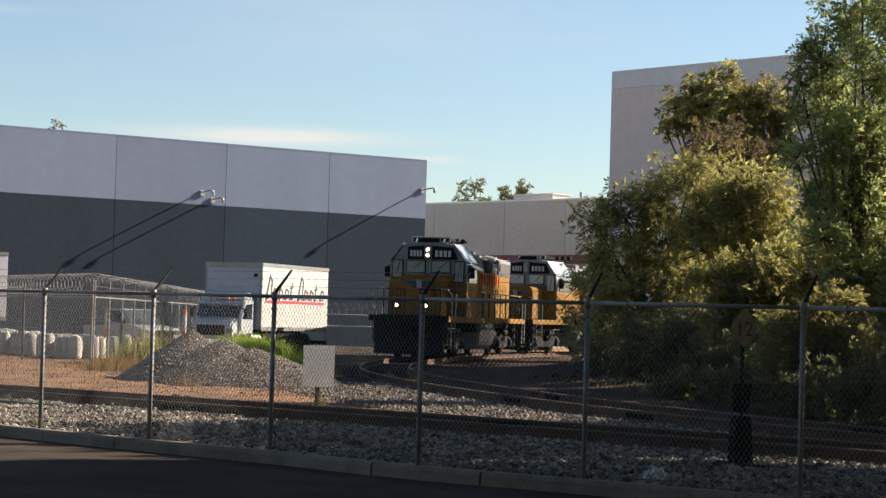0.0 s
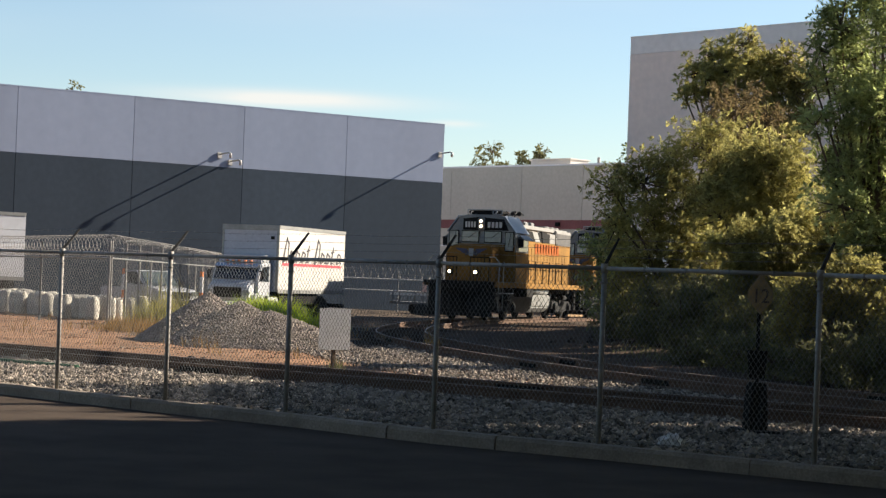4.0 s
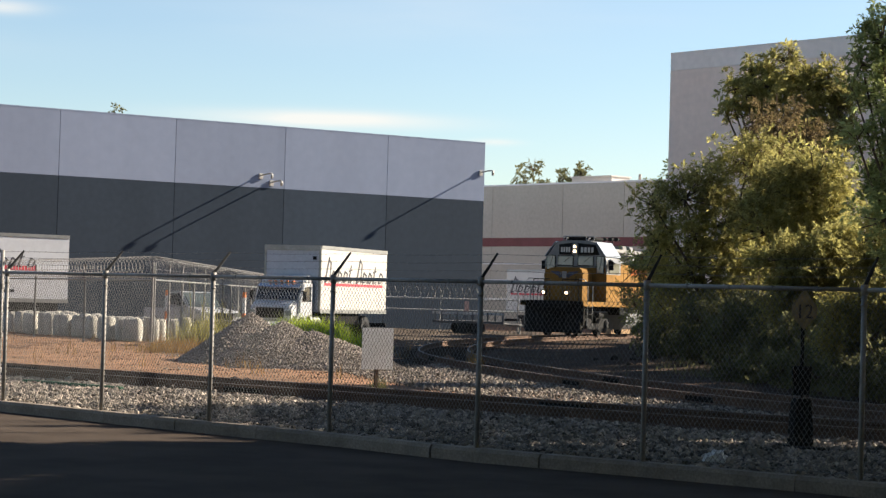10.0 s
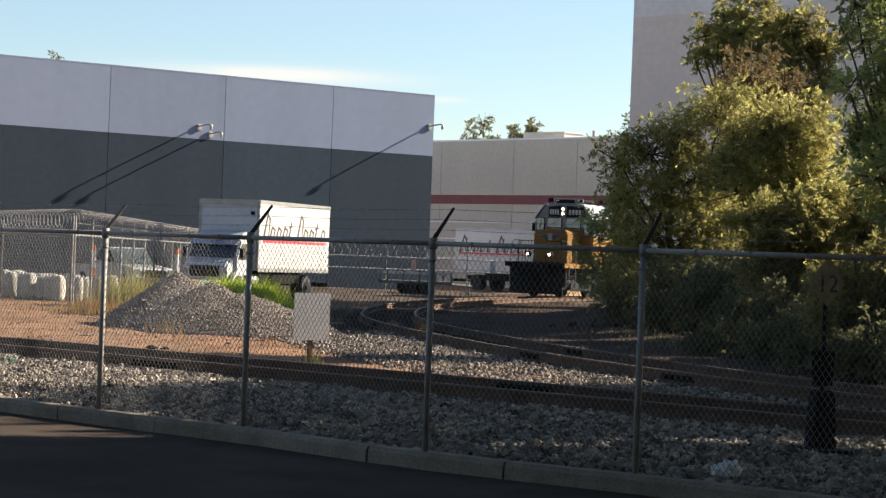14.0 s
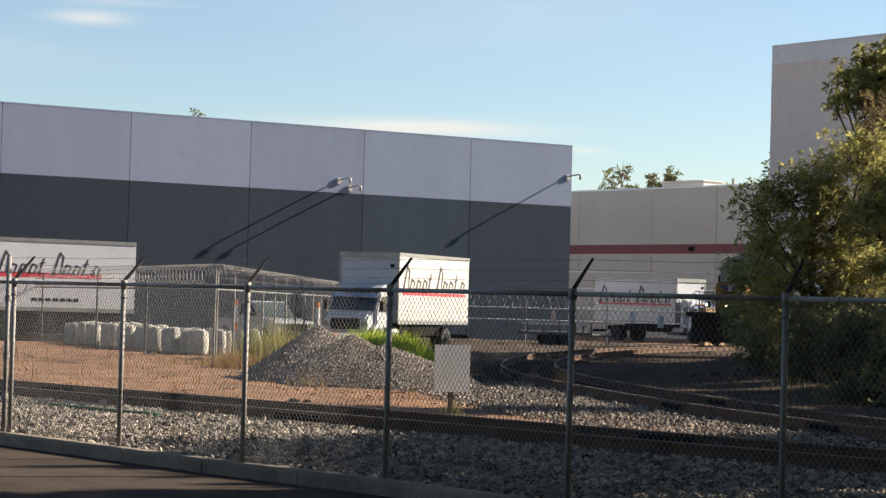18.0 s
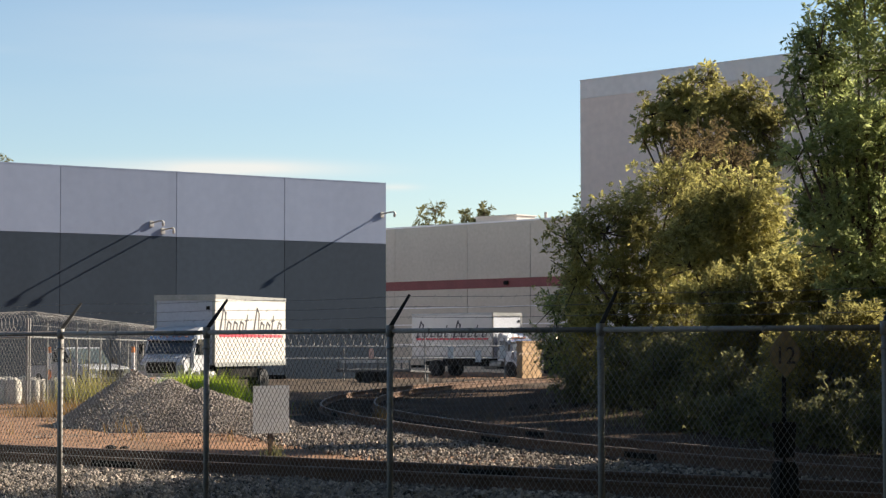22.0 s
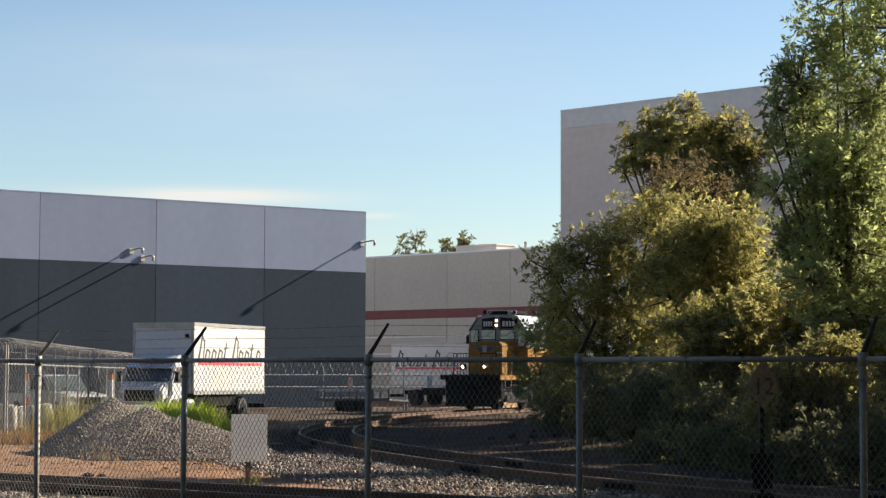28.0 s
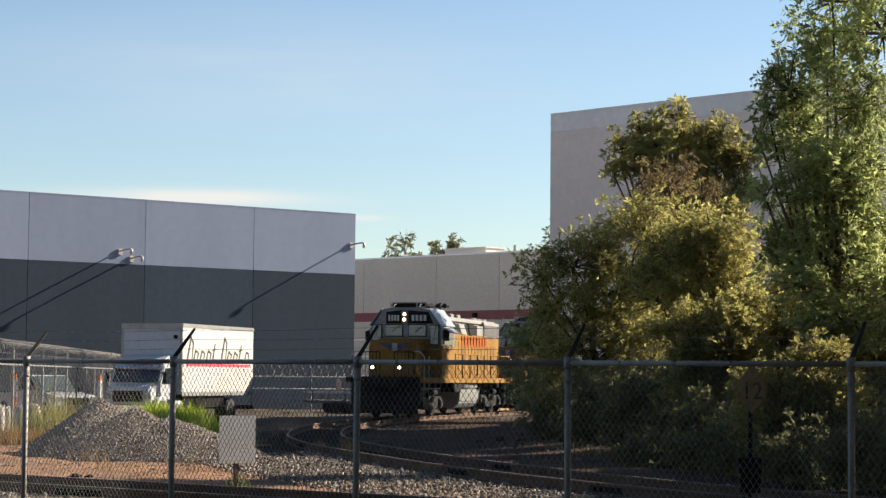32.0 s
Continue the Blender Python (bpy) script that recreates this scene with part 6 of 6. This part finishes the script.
def bulk_bag(x, y, h, w, seed):
    """A slumped sack with a gathered, uneven top."""
    r = random.Random(seed)
    bm = bmesh.new()
    n, rings = 14, [(0.0, 0.9), (0.12, 1.0), (0.5, 1.04), (0.85, 0.97), (0.96, 0.85), (1.0, 0.55)]
    loops = []
    for hz, k in rings:
        loop = []
        for i in range(n):
            a = i * 2 * math.pi / n
            q = max(abs(math.cos(a)), abs(math.sin(a))) ** -0.55 * 0.88
            rad = w / 2 * k * q * r.uniform(0.94, 1.06)
            loop.append(bm.verts.new((rad * math.cos(a), rad * math.sin(a), h * hz * r.uniform(0.95, 1.05) if hz else 0)))
        loops.append(loop)
    for a, b in zip(loops[:-1], loops[1:]):
        for i in range(n):
            bm.faces.new((a[i], a[(i + 1) % n], b[(i + 1) % n], b[i]))
    bm.faces.new(loops[0][::-1]), bm.faces.new(loops[-1])
    ob = empty("bulk_bag", pose(x, y, 0.03, 0, 0, r.uniform(0, 90)), "dirty white woven bulk bag standing on the dirt", "bag", "bulk bags")
    part("sack", bm, M["bag"], ob, smooth=True)
    for s in ((-1, -1), (1, -1), (1, 1), (-1, 1)):
        part("lifting_loop", pipe([(s[0] * w * 0.36, s[1] * w * 0.28, h * 0.94), (s[0] * w * 0.4, s[1] * w * 0.36, h * 1.0), (s[0] * w * 0.28, s[1] * w * 0.38, h * 0.94)], 0.016, 5), M["bag"], ob)


# places: a front row along the fence, a second row that runs on behind it
bag_places = [(i / 15, 0.0) for i in range(17)] + [(0.12 + i / 14, 1.0) for i in range(15)] + [(0.3 + i / 12.5, 2.0) for i in range(13)]
for k, (t, row) in enumerate(bag_places):
    bulk_bag(-19.9 + 6.6 * t + row * 0.1 + random.uniform(-0.12, 0.12), 70.2 - 8.7 * t + row * 1.0 + random.uniform(-0.15, 0.15), random.uniform(0.72, 0.86), random.uniform(0.47, 0.56), 100 + k)


# ---- the yard behind the tracks ----
def tube(points, r, n=3):
    """Corners and faces of a thin bent wire through the points."""
    p = np.asarray(points, float)
    w = np.gradient(p, axis=0)
    w /= np.linalg.norm(w, axis=1, keepdims=True)
    a = np.cross(w, (0.31, 0.2, 0.93))
    a /= np.linalg.norm(a, axis=1, keepdims=True)
    b = np.cross(w, a)
    ring = [a * math.cos(k * 2 * math.pi / n) + b * math.sin(k * 2 * math.pi / n) for k in range(n)]
    v = np.stack([p + q * r for q in ring], 1).reshape(-1, 3)
    i = np.arange(len(p) - 1)[:, None] * n + np.arange(n)
    j = np.arange(len(p) - 1)[:, None] * n + (np.arange(n) + 1) % n
    return v, np.stack([i, j, j + n, i + n], -1).reshape(-1, 4)


def yard_fence(line, height, coil, label, net=(0.2, 0.27, 0.0016), rails=(), step=3.0, coil_from=0.0):
    f = empty("yard_fence", pose(*line[0], 0.0), label, "fence", "yard fences")
    ox, oy = line[0]
    for (ax, ay), (bx, by) in zip(line[:-1], line[1:]):
        a, b = Vector((ax - ox, ay - oy, 0)), Vector((bx - ox, by - oy, 0))
        n = max(1, round((b - a).length / step))
        for i in range(n + 1):
            p = a.lerp(b, i / n)
            part("post", rod(bmesh.new(), p - Vector((0, 0, 0.1)), p + Vector((0, 0, height + (coil * 1.6 if coil else 0))), 0.035, 8), M["galv_far"], f)
        for z in (height, *rails):
            part("rail", rod(bmesh.new(), a + Vector((0, 0, z)), b + Vector((0, 0, z)), 0.034 if rails else 0.028, 6), M["palepipe" if rails else "silver"], f)
        v, q = link_mesh(a, b, 0.06, height, *net)
        m = raw("chain_link", v, q, M["wire"])
        m.parent = f
        if coil:
            l = (b - a).length
            s = np.arange(0, l, 0.032)
            w = (b - a).normalized()
            ang = s / 0.4 * 2 * math.pi
            side = np.array((-w.y, w.x, 0))
            pts = np.array(a)[None] + s[:, None] * np.array(w) + side * (coil * np.cos(ang))[:, None] + np.array((0, 0, 1.0)) * (height + 0.06 + coil + coil * np.sin(ang))[:, None]
            v, q = tube(pts, 0.009)
            c = raw("razor_coil", v, q, M["galv_far"])
            c.parent = f
            tagged(c, "coil of razor wire")
            for z in (height + coil, height + coil * 1.9):
                part("coil_wire", rod(bmesh.new(), a + Vector((0, 0, z)), b + Vector((0, 0, z)), 0.006, 4), M["wire"], f)
    return f


M["galv_far"] = mat("sunlit_galvanised_pipe", (0.2688, 0.2562, 0.2394), 0.7, 0.2, 0.25, 4.0, 40.0, 0.05)
M["green"] = mat("faded_green_cloth", (0.04, 0.12, 0.07), 0.9, 0, 0.3, 3.0, 30.0, 0.3)
M["truckgrey"] = mat("weathered_grey_steel", (0.16, 0.155, 0.15), 0.75, 0.3, 0.35, 2.0, 20.0, 0.2)
yard_fence([(-25.3, 78.6), (-21.4, 71.7), (-17.45, 64.9), (-14.2, 58.6), (-10.65, 51.8)], 2.1, 0.32, "chain-link yard fence topped with coiled razor wire", step=7.0)
yard_fence([(-10.6, 51.85), (-11.7, 72.0), (-12.8, 92.0)], 2.1, 0.32, "chain-link yard fence with razor wire beside the parked truck", step=3.4)
yard_fence([(-8.2, 97.0), (4.2, 99.5)], 1.82, 0.28, "low pipe-railed chain-link fence across the yard", rails=(1.21,), step=4.1)


def tag_plate(x, y, z, w, h, material, label):
    ob = part("tag_plate", cube(-w / 2, w / 2, -0.01, 0.01, 0, h, 0.004), M[material])
    ob.matrix_basis = pose(x, y, z, 0, 0, 11)
    tagged(ob, label, "plate", "plates on the fence")


tag_plate(-2.66, 97.95, 1.2, 0.24, 0.52, "plate", "sun-faded pink warning plate on the fence")
tag_plate(1.38, 98.85, 1.2, 0.3, 0.6, "paper", "white plate hung on the fence")
tag_plate(2.82, 99.1, 1.0, 0.32, 0.6, "paper", "white plate hung on the fence")
tag_plate(4.1, 99.35, 1.2, 0.32, 0.6, "paper", "white plate hung on the fence")


def pickup(m):
    """A crew-cab pickup, forward +y."""
    T = empty("pickup_truck", m, "white pickup truck parked behind the yard fence", "car")
    P = lambda n, bm, mm, parent=T, lab="": part(n, bm, M[mm], parent, lab)
    body = P("body", prism([(-2.7, 0.5), (-2.75, 1.02), (-0.9, 1.05), (-0.85, 1.12), (1.1, 1.12), (2.45, 0.98), (2.6, 0.82), (2.6, 0.45)], -0.96, 0.96, "x", 0.06), "carwhite")
    P("cabin", prism([(-0.85, 1.1), (-0.65, 1.75), (0.35, 1.78), (1.15, 1.1)], -0.84, 0.84, "x", 0.06), "carwhite", body)
    P("windscreen", prism([(0.45, 1.74), (0.48, 1.74), (1.2, 1.14), (1.14, 1.14)], -0.74, 0.74, "x"), "greenglass", body)
    for s in (-1, 1):
        P("side_window", prism([(-0.7, 1.18), (-0.55, 1.68), (0.3, 1.7), (0.95, 1.18)], min(s * 0.83, s * 0.86), max(s * 0.83, s * 0.86), "x"), "glass", body)
        P("headlamp", cube(min(s * 0.62, s * 0.92), max(s * 0.62, s * 0.92), 2.55, 2.62, 0.74, 0.92, 0.02), "palegl", body)
        P("mirror", cube(min(s * 0.98, s * 1.18), max(s * 0.98, s * 1.18), 0.9, 1.0, 1.15, 1.35, 0.02), "black", body)
        for y in (-1.7, 1.75):
            wheel(T, s * 0.84, y, 0.38, 0.25)
    P("grille", cube(-0.55, 0.55, 2.58, 2.63, 0.6, 0.9, 0.02), "black", body)
    P("bumper", cube(-0.95, 0.95, 2.58, 2.74, 0.4, 0.58, 0.03), "chrome", body)
    P("bed_floor", cube(-0.8, 0.8, -2.65, -0.95, 1.052, 1.07), "under", body)


M["greenglass"] = glass_mat("pale_green_glass", (0.07, 0.09, 0.085), 0.15)
pickup(facing(-14.1, 79.0, 0.62, -0.78))


def flatbed():
    """A low equipment trailer with stakes and a drawbar."""
    T = empty("flatbed_trailer", facing(-2.5, 95.2, 0.97, 0.22), "low rusty flatbed trailer with stake sides by the fence", "trailer")
    P = lambda n, bm, mm, parent=T: part(n, bm, M[mm], parent)
    bed = P("bed", cube(-0.95, 0.95, -1.7, 1.7, 0.55, 0.68, 0.02), "truckgrey")
    for s in (-1, 1):
        P("side_rail", cube(min(s * 0.93, s * 0.98), max(s * 0.93, s * 0.98), -1.7, 1.7, 1.0, 1.12, 0.01), "palepipe", bed)
        for i in range(5):
            P("stake", cube(min(s * 0.92, s * 0.98), max(s * 0.92, s * 0.98), -1.6 + i * 0.8, -1.52 + i * 0.8, 0.68, 1.15, 0.005), "truckgrey", bed)
        wheel(T, s * 0.85, -0.4, 0.33, 0.2)
        wheel(T, s * 0.85, 0.4, 0.33, 0.2)
    P("drawbar", pipe([(-0.7, 1.7, 0.58), (0, 2.9, 0.5), (0.7, 1.7, 0.58)], 0.05), "truckgrey")
    P("jack", rod(bmesh.new(), (0, 2.75, 0.05), (0, 2.75, 0.85), 0.05, 8), "galv_far")


flatbed()
M["pillar"] = mat("tan_block", (0.5, 0.34, 0.2), 0.9, 0, 0.2, 2.0, 20.0, 0.3)
pillar = empty("block_wall", pose(5.75, 105.0, 0.0, 0, 0, 48), "short tan concrete block wall by the tan building", "wall")
for i in range(10):
    for k in range(4):
        a = -0.84 + k * 0.42 + (0.05 if i % 2 else 0.0)
        part("block", cube(a + 0.004, a + 0.416, -0.2, 0.2, 0.02 + i * 0.2, 0.214 + i * 0.2, 0.01), M["pillar"], pillar)
part("cap", cube(-0.88, 0.92, -0.23, 0.23, 2.022, 2.1, 0.02), M["pillar"], pillar)

for x, y in ((-13.2, 68.0), (-10.4, 69.0)):
    d = empty("delineator_post", pose(x, y, 0.02), "orange and white marker post beside the truck", "post", "marker posts")
    part("foot", rod(bmesh.new(), (0, 0, 0), (0, 0, 0.08), 0.2, 10), M["rubber"], d)
    part("stem", rod(bmesh.new(), (0, 0, 0.08), (0, 0, 1.8), 0.07, 10), M["orange"], d)
    part("sleeve", rod(bmesh.new(), (0, 0, 1.0), (0, 0, 1.6), 0.074, 10), M["paper"], d, "white reflective sleeve")


def rock(x, y, z, r, seed, material="stone", label="loose grey rock on the dirt bank", flat=0.7):
    bm = bmesh.new()
    bmesh.ops.create_icosphere(bm, subdivisions=2, radius=r)
    for v in bm.verts:
        v.co *= 1 + 0.5 * noise.noise(v.co / r * 1.3 + Vector((seed * 3.1, 0, 0)))
        v.co.z *= flat
    ob = part("rock", bm, M[material])
    ob.matrix_basis = pose(x, y, z, 0, 0, seed * 40)
    tagged(ob, label, "rock", "loose rocks")


# rocks on the bank take the shade-darkened bed colour
for i, (x, y, r) in enumerate(((2.9, 50.5, 0.14), (3.4, 50.0, 0.11), (3.9, 49.3, 0.12), (2.4, 52.0, 0.1), (4.3, 48.0, 0.13), (3.1, 47.0, 0.09), (4.9, 46.0, 0.12), (3.6, 53.0, 0.1))):
    rock(x, y, float(hills(np.array(x), np.array(y))) + r * 0.3, r, i, "bed")
rock(-1.75, 47.4, 0.12, 0.19, 11, "dirt", "tan boulder between the curving rails")
rock(-5.6, 34.6, 0.04, 0.12, 12, "under", "dark charred lump on the orange dirt", 0.35)
rock(-5.35, 34.5, 0.04, 0.08, 13, "under", "dark charred lump on the orange dirt", 0.4)
strip_ob = part("green_cloth", cube(-1.3, 1.3, -0.06, 0.06, 0, 0.06, 0.02), M["green"])
strip_ob.matrix_basis = pose(-7.5, 28.4, 0.1, 0, 0, -37)
tagged(strip_ob, "flattened green cloth strip lying along the rail", "cloth")

# gate posts where the fence at the kerb ends
gate = empty("gate_post", pose(-7.3, 23.0, 0.0), "tall galvanised gate post beside the fence", "post")
part("pole", rod(bmesh.new(), (0, 0, -0.1), (0, 0, 2.3), 0.03, 12), M["galv"], gate, smooth=True)
for z in (0.55, 1.05, 1.75):
    part("hinge", rod(bmesh.new(), (0, 0, z), (0, 0, z + 0.07), 0.042, 12), M["galv"], gate)

# low concrete stop in front of the truck beside the fence
stop = part("concrete_stop", cube(-2.3, 2.3, -0.12, 0.12, -0.05, 0.28, 0.03), M["concrete"])
stop.matrix_basis = pose(-21.9, 72.8, 0.03, 0, 0, -8)
tagged(stop, "low pale concrete stop lying before the parked truck", "wheel stop")


def motions():
    drive(loco_1, axles_1, 0.0)
    drive(loco_2, axles_2, 18.05)


motions()
